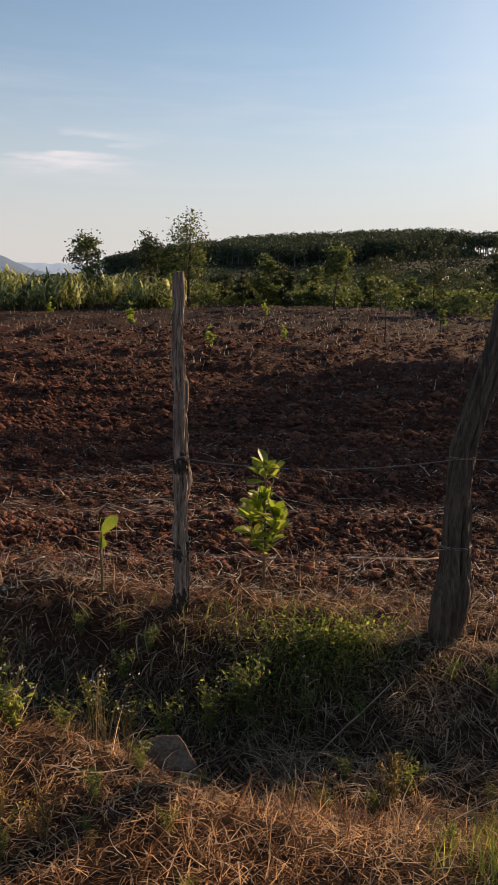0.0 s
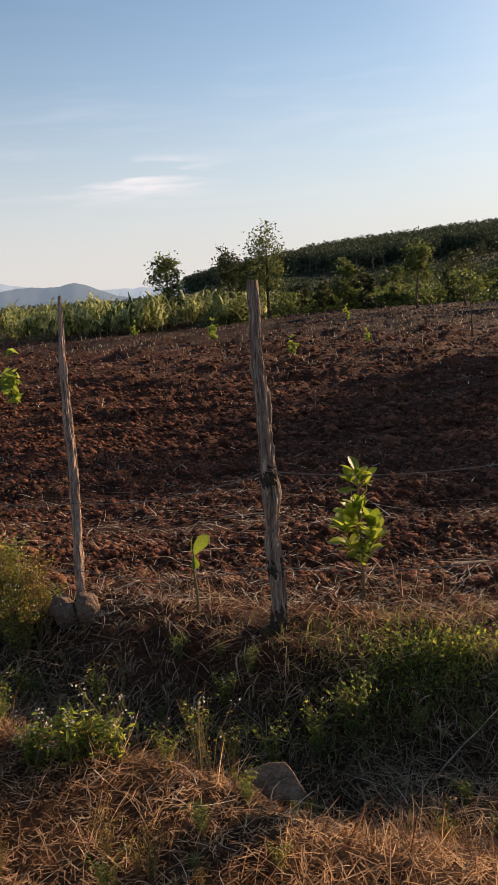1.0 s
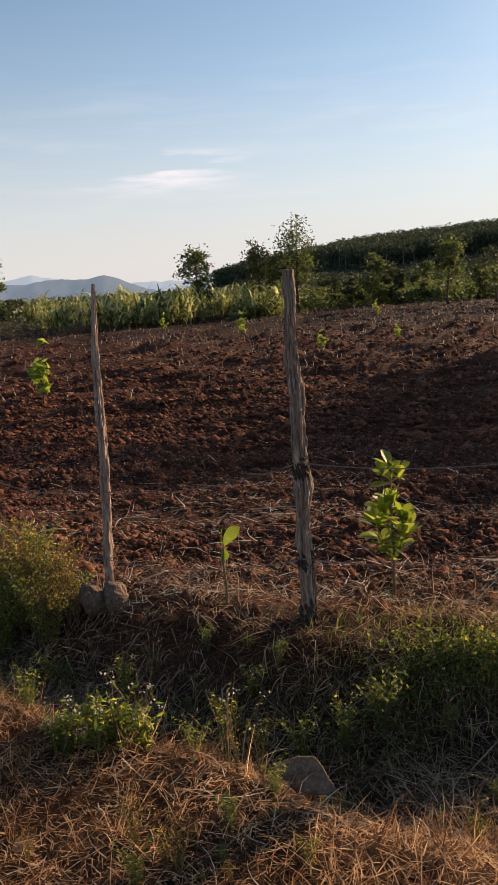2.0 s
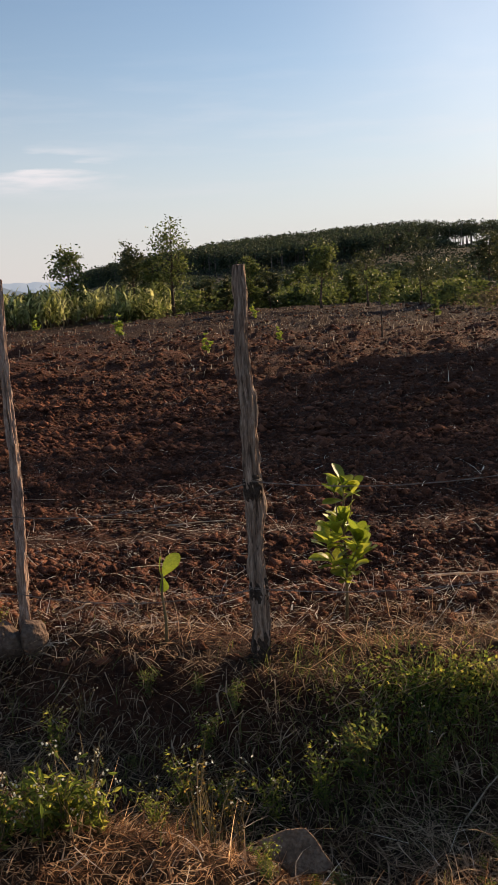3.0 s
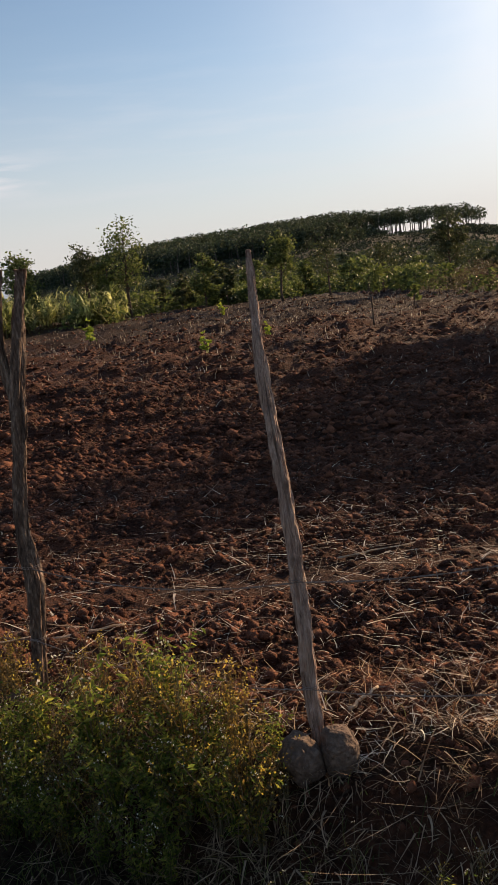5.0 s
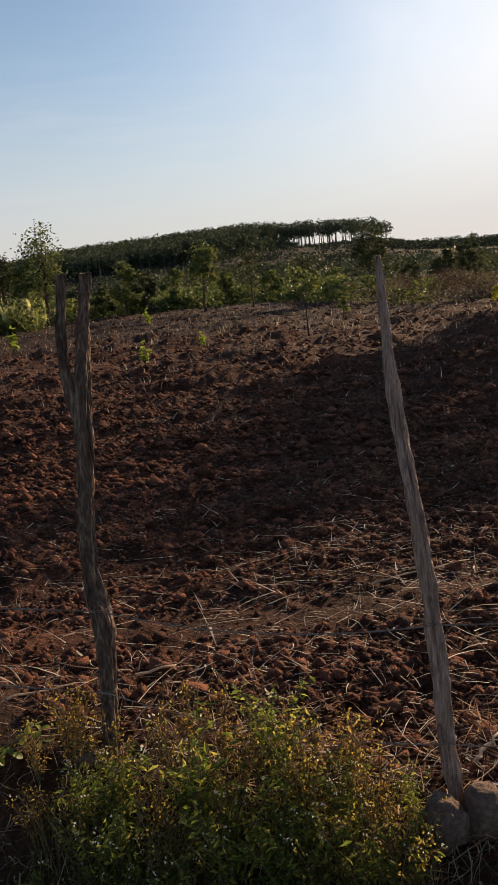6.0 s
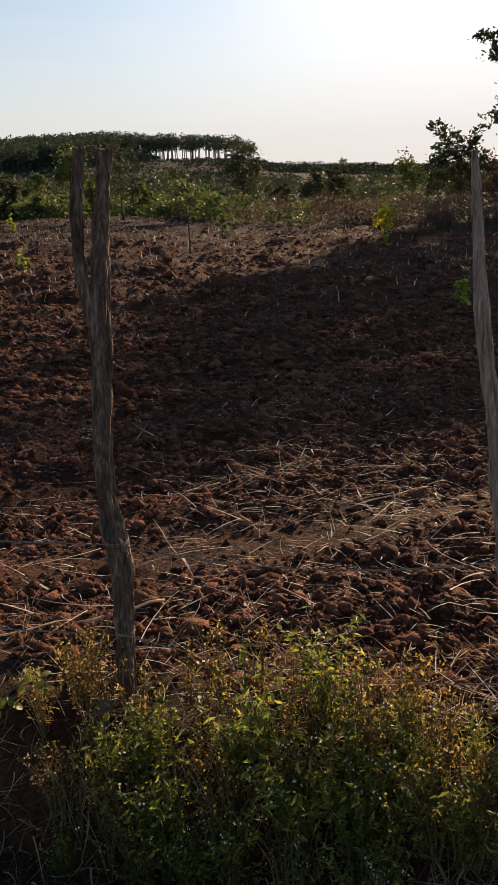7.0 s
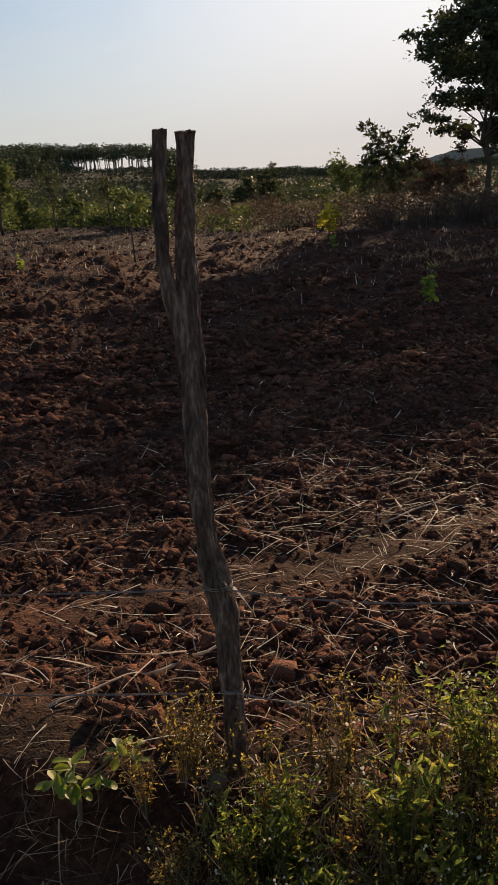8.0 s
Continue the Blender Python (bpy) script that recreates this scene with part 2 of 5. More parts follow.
LEAF_RED = material("russet_brush_leaf", [(0.04, 0.025, 0.018), (0.075, 0.044, 0.031), (0.12, 0.078, 0.05)], 2, 0.7, vary="island", through_light=0.15)
# slightly blue and lifted: distance haze put into the leaf colour
FOREST = material("plantation_leaf", [(0.03, 0.044, 0.026), (0.046, 0.064, 0.035), (0.072, 0.09, 0.044)], 0.3, 0.8, vary="island", through_light=0.15)
# FOREST leaf colour times 0.6: shade on the ridge's flank, painted in
FLANK_SHADED = material("flank_leaf_shaded", [(0.018, 0.027, 0.018), (0.028, 0.039, 0.024), (0.046, 0.057, 0.03)], 0.3, 0.8, vary="island", through_light=0.12)
TRUNKS = material("plantation_trunk", [(0.06, 0.05, 0.04), (0.11, 0.095, 0.08), (0.17, 0.15, 0.13)], 1, 0.9, vary="island")
# faint emission lifts this hill's darks, a painted haze
HILL_NEAR = material("wooded_hill_haze_glow", [(0.02, 0.025, 0.02), (0.03, 0.037, 0.027), (0.045, 0.05, 0.035)], 0.05, 1.0, glow=(0.028, 0.033, 0.037), spec=0.0)
BRUSH = material("dull_brush_leaf", [(0.055, 0.045, 0.028), (0.095, 0.082, 0.045), (0.16, 0.14, 0.08)], 2, 0.7, vary="island", through_light=0.3)
GOLD = material("yellow_shrub_leaf", [(0.2, 0.19, 0.02), (0.34, 0.31, 0.03), (0.5, 0.42, 0.05)], 8, 0.5, vary="island", through_light=0.5)
WIRE = material("rusted_wire", [(0.1, 0.06, 0.04), (0.2, 0.15, 0.12), (0.32, 0.28, 0.25)], 40, 0.55, spec=0.5)
# far hills: their haze is painted in as emission, paler with distance
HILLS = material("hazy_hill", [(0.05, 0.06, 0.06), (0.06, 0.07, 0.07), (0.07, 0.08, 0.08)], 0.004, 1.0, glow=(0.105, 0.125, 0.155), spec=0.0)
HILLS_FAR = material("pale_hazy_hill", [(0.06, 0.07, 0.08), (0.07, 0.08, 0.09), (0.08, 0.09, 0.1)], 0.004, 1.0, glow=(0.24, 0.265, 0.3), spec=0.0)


# ---- mesh helpers ----
def mesh_object(name, verts, faces, mat, parent=None, label="", smooth=False):
    me = bpy.data.meshes.new(name)
    me.from_pydata(verts, [], faces)
    me.materials.append(mat)
    if smooth:
        me.polygons.foreach_set("use_smooth", [True] * len(me.polygons))
    ob = new(name, me)
    if parent:
        ob.parent = parent
    if label:
        ob["label"] = label
    return ob


def array_object(name, verts, corners, mat, parent=None, label="", smooth=False):
    """verts (n, 3) and faces of one size (m, k) as arrays."""
    me = bpy.data.meshes.new(name)
    m, k = corners.shape
    me.vertices.add(len(verts))
    me.vertices.foreach_set("co", np.ascontiguousarray(verts, dtype=np.float32).ravel())
    me.loops.add(m * k)
    me.loops.foreach_set("vertex_index", np.ascontiguousarray(corners, dtype=np.int32).ravel())
    me.polygons.add(m)
    me.polygons.foreach_set("loop_start", np.arange(0, m * k, k, dtype=np.int32))
    me.polygons.foreach_set("use_smooth", np.full(m, smooth, dtype=bool))
    me.update(calc_edges=True)
    me.materials.append(mat)
    ob = new(name, me)
    if parent:
        ob.parent = parent
    if label:
        ob["label"] = label
    return ob


def thing(name, label, category, at=(0, 0, 0), group="", kind=""):
    ob = new(name)
    ob.empty_display_size = 0.1
    ob.location = at
    return tagged(ob, label, category, group, kind)


def tube(pts, radii, sides=8, verts=None, faces=None, rough=0.0, seed=0, cap=True):
    """A tapered, uneven tube along pts, added to verts and faces."""
    verts, faces = ([] if verts is None else verts), ([] if faces is None else faces)
    first, rnd = len(verts), random.Random(seed)
    pts = [Vector(p) for p in pts]
    for i, (p, r) in enumerate(zip(pts, radii)):
        d = (pts[min(i + 1, len(pts) - 1)] - pts[max(i - 1, 0)]).normalized()
        side = d.cross(Vector((0.3, 1, 0.1))).normalized()
        up = side.cross(d)
        for k in range(sides):
            a = 2 * math.pi * k / sides
            rr = r * (1 + rough * rnd.uniform(-1, 1))
            verts.append(p + side * math.cos(a) * rr + up * math.sin(a) * rr)
    for i in range(len(pts) - 1):
        for k in range(sides):
            a, b = first + i * sides + k, first + i * sides + (k + 1) % sides
            faces.append((a, b, b + sides, a + sides))
    if cap:
        faces.append(tuple(first + k for k in reversed(range(sides))))
        faces.append(tuple(first + (len(pts) - 1) * sides + k for k in range(sides)))
    return verts, faces


def smooth_line(pts, steps):
    """Catmull-Rom through rows of numbers of any length."""
    p = [np.array(q, float) for q in pts]
    p = [2 * p[0] - p[1]] + p + [2 * p[-1] - p[-2]]
    out = []
    for i in range(1, len(p) - 2):
        for k in range(steps):
            t = k / steps
            out.append(0.5 * (2 * p[i] + (p[i + 1] - p[i - 1]) * t + (2 * p[i - 1] - 5 * p[i] + 4 * p[i + 1] - p[i + 2]) * t * t
                              + (3 * p[i] - p[i - 1] - 3 * p[i + 1] + p[i + 2]) * t ** 3))
    return out + [p[-2]]


def ribbons(base, az, length, lift, droop, width, seg=3, curl=None):
    """Grass blades: arrays of base points, heading, length, first slope (radians), bend along the blade and width. Returns verts, quads."""
    n = len(base)
    verts = np.zeros((n, seg + 1, 2, 3))
    p, el, a = base.copy(), lift.copy(), az.copy()
    for i in range(seg + 1):
        w = (width * (1 - 0.85 * i / seg) * 0.5)[:, None]
        side = np.stack([-np.sin(a), np.cos(a), np.zeros(n)], 1)
        verts[:, i, 0], verts[:, i, 1] = p - side * w, p + side * w
        step = (length / seg)[:, None]
        p = p + step * np.stack([np.cos(a) * np.cos(el), np.sin(a) * np.cos(el), np.sin(el)], 1)
        el = el - droop / seg
        if curl is not None:
            a = a + curl / seg
    idx = np.arange(n * (seg + 1) * 2).reshape(n, seg + 1, 2)
    q = np.stack([idx[:, :-1, 0], idx[:, :-1, 1], idx[:, 1:, 1], idx[:, 1:, 0]], -1).reshape(-1, 4)
    return verts.reshape(-1, 3), q


def leaf_cloud(centres, size, rng, slim=0.5, droop=0.0):
    """Folded leaves of four corners each, at random turns."""
    n = len(centres)
    d = rng.normal(size=(n, 3))
    d[:, 2] = d[:, 2] * 0.7 - droop
    d /= np.linalg.norm(d, axis=1)[:, None]
    s = np.cross(d, rng.normal(size=(n, 3)))
    s /= np.linalg.norm(s, axis=1)[:, None] + 1e-9
    u = np.cross(s, d)
    L = (size * rng.uniform(0.6, 1.3, n))[:, None]
    v = np.stack([centres - d * L * 0.5, centres + s * L * slim * 0.5 + u * L * 0.12, centres + d * L * 0.5, centres - s * L * slim * 0.5 + u * L * 0.12], 1)
    i = np.arange(n * 4).reshape(n, 4)
    q = np.concatenate([i[:, [0, 1, 2]], i[:, [0, 2, 3]]])
    return v.reshape(-1, 3), q


def joined(parts):
    """Several (verts, corners) of one face size as one."""
    vs, qs, k = [], [], 0
    for v, q in parts:
        vs.append(v)
        qs.append(q + k)
        k += len(v)
    return np.concatenate(vs), np.concatenate(qs)


# ---- the lie of the land ----
def lattice(x, y, seed):
    h = np.sin(x * 127.1 + y * 311.7 + seed * 74.7) * 43758.5453
    return h - np.floor(h)


def value_noise(x, y, seed=0):
    xi, yi = np.floor(x), np.floor(y)
    fx, fy = x - xi, y - yi
    fx, fy = fx * fx * (3 - 2 * fx), fy * fy * (3 - 2 * fy)
    a, b = lattice(xi, yi, seed), lattice(xi + 1, yi, seed)
    c, d = lattice(xi, yi + 1, seed), lattice(xi + 1, yi + 1, seed)
    return (a + (b - a) * fx) * (1 - fy) + (c + (d - c) * fx) * fy - 0.5


def fence_y(x):
    c = np.clip(x, -3.5, 1.5)
    return 3.583 - 0.159 * c + 0.1115 * c * c + (x - c) * np.where(x < c, -0.5, 0.1)


def edge_y(x):
    """Far edge of the ploughed field."""
    return np.interp(x, [-60, -22, -12, -7, -5, 5, 7, 8.6, 9.4, 12, 40], [33, 33, 34, 37, 47, 49, 43, 30, 22, 19.5, 17])


def rise(x, lo, hi):
    t = np.clip((x - lo) / (hi - lo), 0, 1)
    return t * t * (3 - 2 * t)


def bank_s(x, y):
    return (y - fence_y(x)) * 0.93


def height(x, y, rough=True):
    x, y = np.asarray(x, float), np.asarray(y, float)
    s = bank_s(x, y)
    s = np.where(s < 0, s * (1 - 0.22 * rise(x, -0.6, 0.5)), s)
    h = np.interp(s, [-9, -2.2, -1.35, -1.0, -0.72, -0.42, -0.24, -0.12, 0.1, 0.5, 1.3, 2.6],
                  [0.02, 0.0, 0.02, 0.04, -0.16, -0.13, 0.0, 0.10, 0.13, 0.08, 0.02, 0.0])
    h = h - 0.1 * rise(y, 6, 10) * (1 - rise(y, 13, 20)) + 0.35 * rise(y, 20, 46)
    h = h + 0.5 * np.exp(-((x - 12) ** 2 / 30 + (y - 24) ** 2 / 30))
    field = rise(s, 0.08, 0.55) * (1 - rise(y - edge_y(x), -1.0, 1.0))
    h = h - 0.07 * np.exp(-((x + 1.28) ** 2 + (y - 3.85) ** 2) / 0.035)
    far = rise(np.hypot(x, y), 70, 130)
    # the plantation's ridge and lower hills behind it
    az = np.degrees(np.arctan2(x, np.maximum(y, 1.0)))
    r = np.hypot(x, y)
    top = np.interp(az, [-14, -10, -6, -2, 4, 10, 16, 18, 22, 27, 31, 36, 42], [6.0, 7.0, 9.5, 11.5, 13.0, 13.6, 13.4, 10.0, 8.6, 7.2, 7, 7, 6]) * (1 - rise(-az, 10, 18))
    ahead = rise(y, 0, 60)
    h = h + ahead * top * rise(r, 130, 400) - ahead * top * rise(r, 430, 800) - 2.0 * rise(r, 90, 300) * rise(-az, 12, 20) * ahead
    if rough:
        d = np.clip(r / 14, 0.35, 3.0)
        u, w = 0.81 * x + 0.59 * y, 0.81 * y - 0.59 * x
        wx, wy = u + 0.12 * value_noise(u * 5, w * 5, 9), w + 0.12 * value_noise(u * 5, w * 5, 19)
        lumps = (np.abs(value_noise(wx * 6.5, wy * 8.0, 10)) * 2.4 - 0.5) + 0.55 * (np.abs(value_noise(wy * 15, wx * 14, 20)) * 2.4 - 0.5)
        coarse = np.abs(value_noise(wx * 1.9, wy * 2.6, 21)) * 0.22 + value_noise(wy * 1.1, wx * 0.9, 22) * 0.10
        track = 1 - 0.6 * np.exp(-((y - 5.75 - 0.03 * x) / 0.24) ** 2)      # a smoother strip along the fence
        plough = ((np.abs(value_noise(wx * 3.6, wy * 4.9, 1)) * 0.08 + lumps * 0.05 + value_noise(w * 13, u * 13, 2) * 0.06 + value_noise(w * 29, u * 29, 12) * 0.025) * track * (1 - 0.7 * rise(r, 10, 20)) + 0.9 * coarse * rise(r, 8, 16) * (1 - 0.5 * rise(r, 26, 40))
                  + value_noise(x * 0.9 + 0.4 * y, y * 1.3, 3) * 0.10 + value_noise(x * 0.7 + 9, y * 3.2 - 0.4 * x, 33) * 0.07 + 0.045 * np.sin(2 * np.pi * (y * 0.8 - 0.12 * x + 0.5 * value_noise(x * 0.3, y * 0.3, 4))))
        h = h + field * plough * np.clip(d, 0.6, 1.3)
        h = h + (1 - field) * (1 - far) * (0.12 + 0.88 * rise(y, 0.9, 1.7)) * (value_noise(x * 3, y * 3, 5) * 0.045 + value_noise(0.8 * x * 9 + 5.4 * y, 7.2 * y - 5.4 * x, 6) * 0.02 + value_noise(16 * x + 12 * y, 16 * y - 12 * x, 16) * 0.014)
        h = h + far * value_noise(x / 40, y / 40, 7) * 1.2
    return h


def axis(lo, fine_lo, fine_hi, hi, step, grow, grow_back=0):
    mid = list(np.arange(fine_lo, fine_hi, step))
    up, s = [], step
    while (up[-1] if up else fine_hi) < hi:
        up.append((up[-1] if up else fine_hi) + s)
        s *= grow
    dn, s = [], step
    while (dn[-1] if dn else fine_lo) > lo:
        s *= grow_back or grow
        dn.append((dn[-1] if dn else fine_lo) - s)
    return np.array(dn[::-1] + mid + up)


def build_ground():
    xs, ys = axis(-4200, -3.8, 2.6, 4200, 0.034, 1.065), axis(-4200, 1.7, 8.2, 4600, 0.034, 1.02, 1.09)
    X, Y = np.meshgrid(xs, ys)
    Z = height(X, Y)
    nx, ny = len(xs), len(ys)
    v = np.stack([X, Y, Z], -1).reshape(-1, 3)
    i = np.arange(nx * ny).reshape(ny, nx)
    q = np.stack([i[:-1, :-1], i[:-1, 1:], i[1:, 1:], i[1:, :-1]], -1).reshape(-1, 4)
    ob = array_object("ground", v, q, EARTH, smooth=True)
    s = bank_s(X, Y)
    wob = value_noise(X * 1.5, Y * 1.5, 8) * 1.0
    soil = rise(s + 0.5 * wob, -0.15, 0.5) * (1 - rise(Y - edge_y(X) + wob * 2, -0.8, 0.8))
    soil = np.maximum(soil, 0.75 * rise(s, -0.5, -0.3) * (1 - rise(s, -0.1, 0.0)))
    green = rise(np.hypot(X, Y), 40, 70) * (1 - soil)
    col = ob.data.color_attributes.new("zone", "FLOAT_COLOR", "POINT")
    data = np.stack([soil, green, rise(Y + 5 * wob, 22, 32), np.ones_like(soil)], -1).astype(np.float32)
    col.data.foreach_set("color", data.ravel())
    return tagged(ob, "red-brown ploughed field with a grassy ditch and bank", "ground", kind="structure")


def on_ground(x, y, dz=0.0):
    return (x, y, float(height(x, y)) + dz)


build_ground()


# ---- distance: hills and the plantation ----
def hill_backdrop(name, far, line, deep, label, mat=HILLS):
    """A hazy range at that distance: line holds azimuth and height in degrees."""
    az = np.linspace(line[0][0], line[-1][0], 160)
    el = np.interp(az, [p[0] for p in line], [p[1] for p in line])
    el = el + value_noise(az * 1.7, az * 0, 11) * 0.10 + value_noise(az * 6, az * 0, 12) * 0.04
    rows = []
    for f in np.linspace(0, 1, 7):
        d = far + deep * f
        z = -30 + (far * np.tan(np.radians(np.maximum(el, 0.05))) + 31.5) * (math.sin(f * math.pi / 2) ** 0.8)
        bulge = value_noise(az * 0.9, az * 0 + f * 3, 13) * deep * 0.25 * math.sin(f * math.pi)
        rows.append(np.stack([np.sin(np.radians(az)) * (d + bulge), np.cos(np.radians(az)) * (d + bulge), z], 1))
    v = np.concatenate(rows)
    n = len(az)
    i = np.arange(7 * n).reshape(7, n)
    q = np.stack([i[:-1, :-1], i[:-1, 1:], i[1:, 1:], i[1:, :-1]], -1).reshape(-1, 4)
    return tagged(array_object(name, v, q, mat, smooth=True), label, "hills", kind="structure")


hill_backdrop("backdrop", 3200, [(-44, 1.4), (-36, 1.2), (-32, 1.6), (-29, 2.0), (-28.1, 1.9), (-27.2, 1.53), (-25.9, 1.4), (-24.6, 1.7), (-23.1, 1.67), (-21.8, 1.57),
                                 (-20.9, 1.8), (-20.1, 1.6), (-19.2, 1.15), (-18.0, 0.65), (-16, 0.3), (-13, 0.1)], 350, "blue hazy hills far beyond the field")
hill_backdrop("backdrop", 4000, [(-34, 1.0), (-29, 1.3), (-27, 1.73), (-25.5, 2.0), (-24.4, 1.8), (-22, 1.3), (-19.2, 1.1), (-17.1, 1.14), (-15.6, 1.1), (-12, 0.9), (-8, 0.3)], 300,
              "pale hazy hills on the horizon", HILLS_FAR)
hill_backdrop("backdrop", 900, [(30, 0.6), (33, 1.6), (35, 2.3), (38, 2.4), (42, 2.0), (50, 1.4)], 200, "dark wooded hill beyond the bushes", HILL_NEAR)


def plantation():
    """Rows of tall thin trees on the ridge, joined: a far wood nobody could count."""
    rng = np.random.default_rng(4)
    tv, tf, leaves = [], [], []
    for row in range(22):
        r = 262 + row * 8.2
        for az in np.arange(-13.5, 17.3, 0.55 if row > 15 else 0.85):
            a = az + rng.uniform(-0.42, 0.42) + (0.31 if row % 2 else 0)
            if row < np.interp(a, [-13.5, -8, -3, 6, 10, 17.3], [16, 9, 1, 4, 15, 18]) or a > 16.6 and rng.random() < 0.5:
                continue
            rr = r + rng.uniform(-4, 4)
            tall = np.interp(a, [-13.5, -9, -4, 0, 8, 17], [9, 10.5, 12.5, 13, 13.3, 12.5]) * rng.uniform(0.96, 1.04) * np.interp(rr, [260, 390], [0.55, 1.0])
            x, y = rr * math.sin(radians(a)), rr * math.cos(radians(a))
            z = float(height(x, y))
            lean = rng.uniform(-0.4, 0.4, 2)
            tube([(x, y, z - 0.5), (x + lean[0], y + lean[1], z + tall * 0.5), (x + lean[0] * 1.5, y + lean[1] * 1.5, z + tall * 0.8)],
                 [0.22, 0.17, 0.08], 4, tv, tf, cap=False)
            m = 175
            d = rng.normal(size=(m, 3))                 # a domed crown, leaves thickest at its skin
            d /= np.linalg.norm(d, axis=1)[:, None]
            d *= (rng.random(m) ** 0.3)[:, None]
            d = d * (rng.uniform(3.0, 4.2), rng.uniform(3.0, 4.2), 3.4 * tall / 13) + rng.normal(size=(m, 3)) * 0.25
            leaves.append(d + (x + lean[0], y + lean[1], z + tall * 0.72 + rng.uniform(-0.4, 0.4)))
    mesh = mesh_object("plantation_trunks", tv, tf, TRUNKS)
    tagged(mesh, "thin trunks of a rubber plantation on the ridge", "trees", kind="stuff")
    c = np.concatenate(leaves)
    v, q = leaf_cloud(c, 0.82, rng, 0.8)
    tagged(array_object("plantation_crowns", v, q, FOREST), "dark green closed canopy of a plantation on the ridge", "trees", kind="stuff")


plantation()


def scrub(name, spots, mat, size, count, label, spread=(0.6, 0.6, 0.5), slim=0.5, seed=1):
    """Low bushes joined into one growth; spots hold x, y, width, height."""
    rng = np.random.default_rng(seed)
    cs = []
    for x, y, w, h in spots:
        m = max(8, int(count * w * h))
        t = rng.random(m) ** 0.8
        c = np.stack([rng.normal(size=m) * 0.32 * w * (1.15 - 0.6 * t), rng.normal(size=m) * 0.32 * w * (1.15 - 0.6 * t), t * h], 1)
        cs.append(c + (x, y, float(height(x, y, False))))
    v, q = leaf_cloud(np.concatenate(cs), size, rng, slim)
    return tagged(array_object(name, v, q, mat), label, "bushes", kind="stuff")


def belts():
    rng = np.random.default_rng(8)
    far, mid, right = [], [], []
    for _ in range(300):                       # rough growth between the field and the ridge
        az, r = rng.uniform(-34, 44), rng.uniform(62, 200)
        far.append((r * math.sin(radians(az)), r * math.cos(radians(az)), rng.uniform(2.5, 6), rng.uniform(1.0, 2.4) * (1 + r / 300) * (0.5 if az < -11 else 1)))
    slope = []
    for _ in range(1100):                      # low growth on the ridge's open flank, woods along its crest
        az = rng.uniform(-12, 46)
        crest = rng.random() < 0.4 and az > 17
        r = rng.uniform(385, 420) if crest else rng.uniform(190, 410)
        slope.append((r * math.sin(radians(az)), r * math.cos(radians(az)), rng.uniform(5, 9), rng.uniform(2.5, 4.2) if crest else rng.uniform(0.8, 1.9)))
    for _ in range(520):                       # closer low woods where the ridge falls away
        az, r = rng.uniform(16, 35), rng.uniform(300, 412)
        slope.append((r * math.sin(radians(az)), r * math.cos(radians(az)), rng.uniform(6, 10), rng.uniform(1.3, 2.6)))
    scrub("scrub_slope", slope, FLANK_SHADED, 0.95, 3.6, "low growth on the flank of the ridge, shade put in its colour", seed=6)
    scrub("scrub_far", [s for s in far if s[1] > 75], FOREST, 0.5, 17, "dark scrub at the foot of the ridge", seed=2)
    scrub("scrub_near", [s for s in far if s[1] <= 75], LEAF_A, 0.34, 34, "dull green scrub beyond the ploughed field", seed=12)
    for _ in range(170):                       # the strip just past the field's edge
        az = rng.uniform(-9, 10)
        x = 50 * math.tan(radians(az))
        y = float(edge_y(x)) + rng.uniform(0.5, 12)
        mid.append((x, y, rng.uniform(0.8, 2.0), rng.uniform(0.5, 1.3)))
    scrub("scrub_edge", mid, LEAF_B, 0.22, 110, "yellow-green bushes along the field's far edge", seed=3)
    for _ in range(170):
        az, r = rng.uniform(-46, -14), rng.uniform(60, 120)
        right.append((r * math.sin(radians(az)), r * math.cos(radians(az)), rng.uniform(3, 6), rng.uniform(0.9, 1.7)))
    scrub("scrub_left", right, LEAF_A, 0.5, 24, "dark green bushes behind the cane", seed=5)


belts()


def understory():
    """Dark young growth under the plantation's trees."""
    rng = np.random.default_rng(9)
    spots = []
    for _ in range(620):
        az = rng.uniform(-13.5, 11)
        r = rng.uniform(np.interp(az, [-13.5, -11, -4, 6, 11], [385, 370, 280, 290, 385]), 425)
        spots.append((r * math.sin(radians(az)), r * math.cos(radians(az)), rng.uniform(4, 8), rng.uniform(4, 7.5) * float(np.interp(az, [-13, -9, 9, 11], [0.7, 1, 1, 0.6]))))
    scrub("understory", spots, FOREST, 1.5, 1.5, "dark undergrowth beneath the plantation on the ridge", seed=14)


understory()


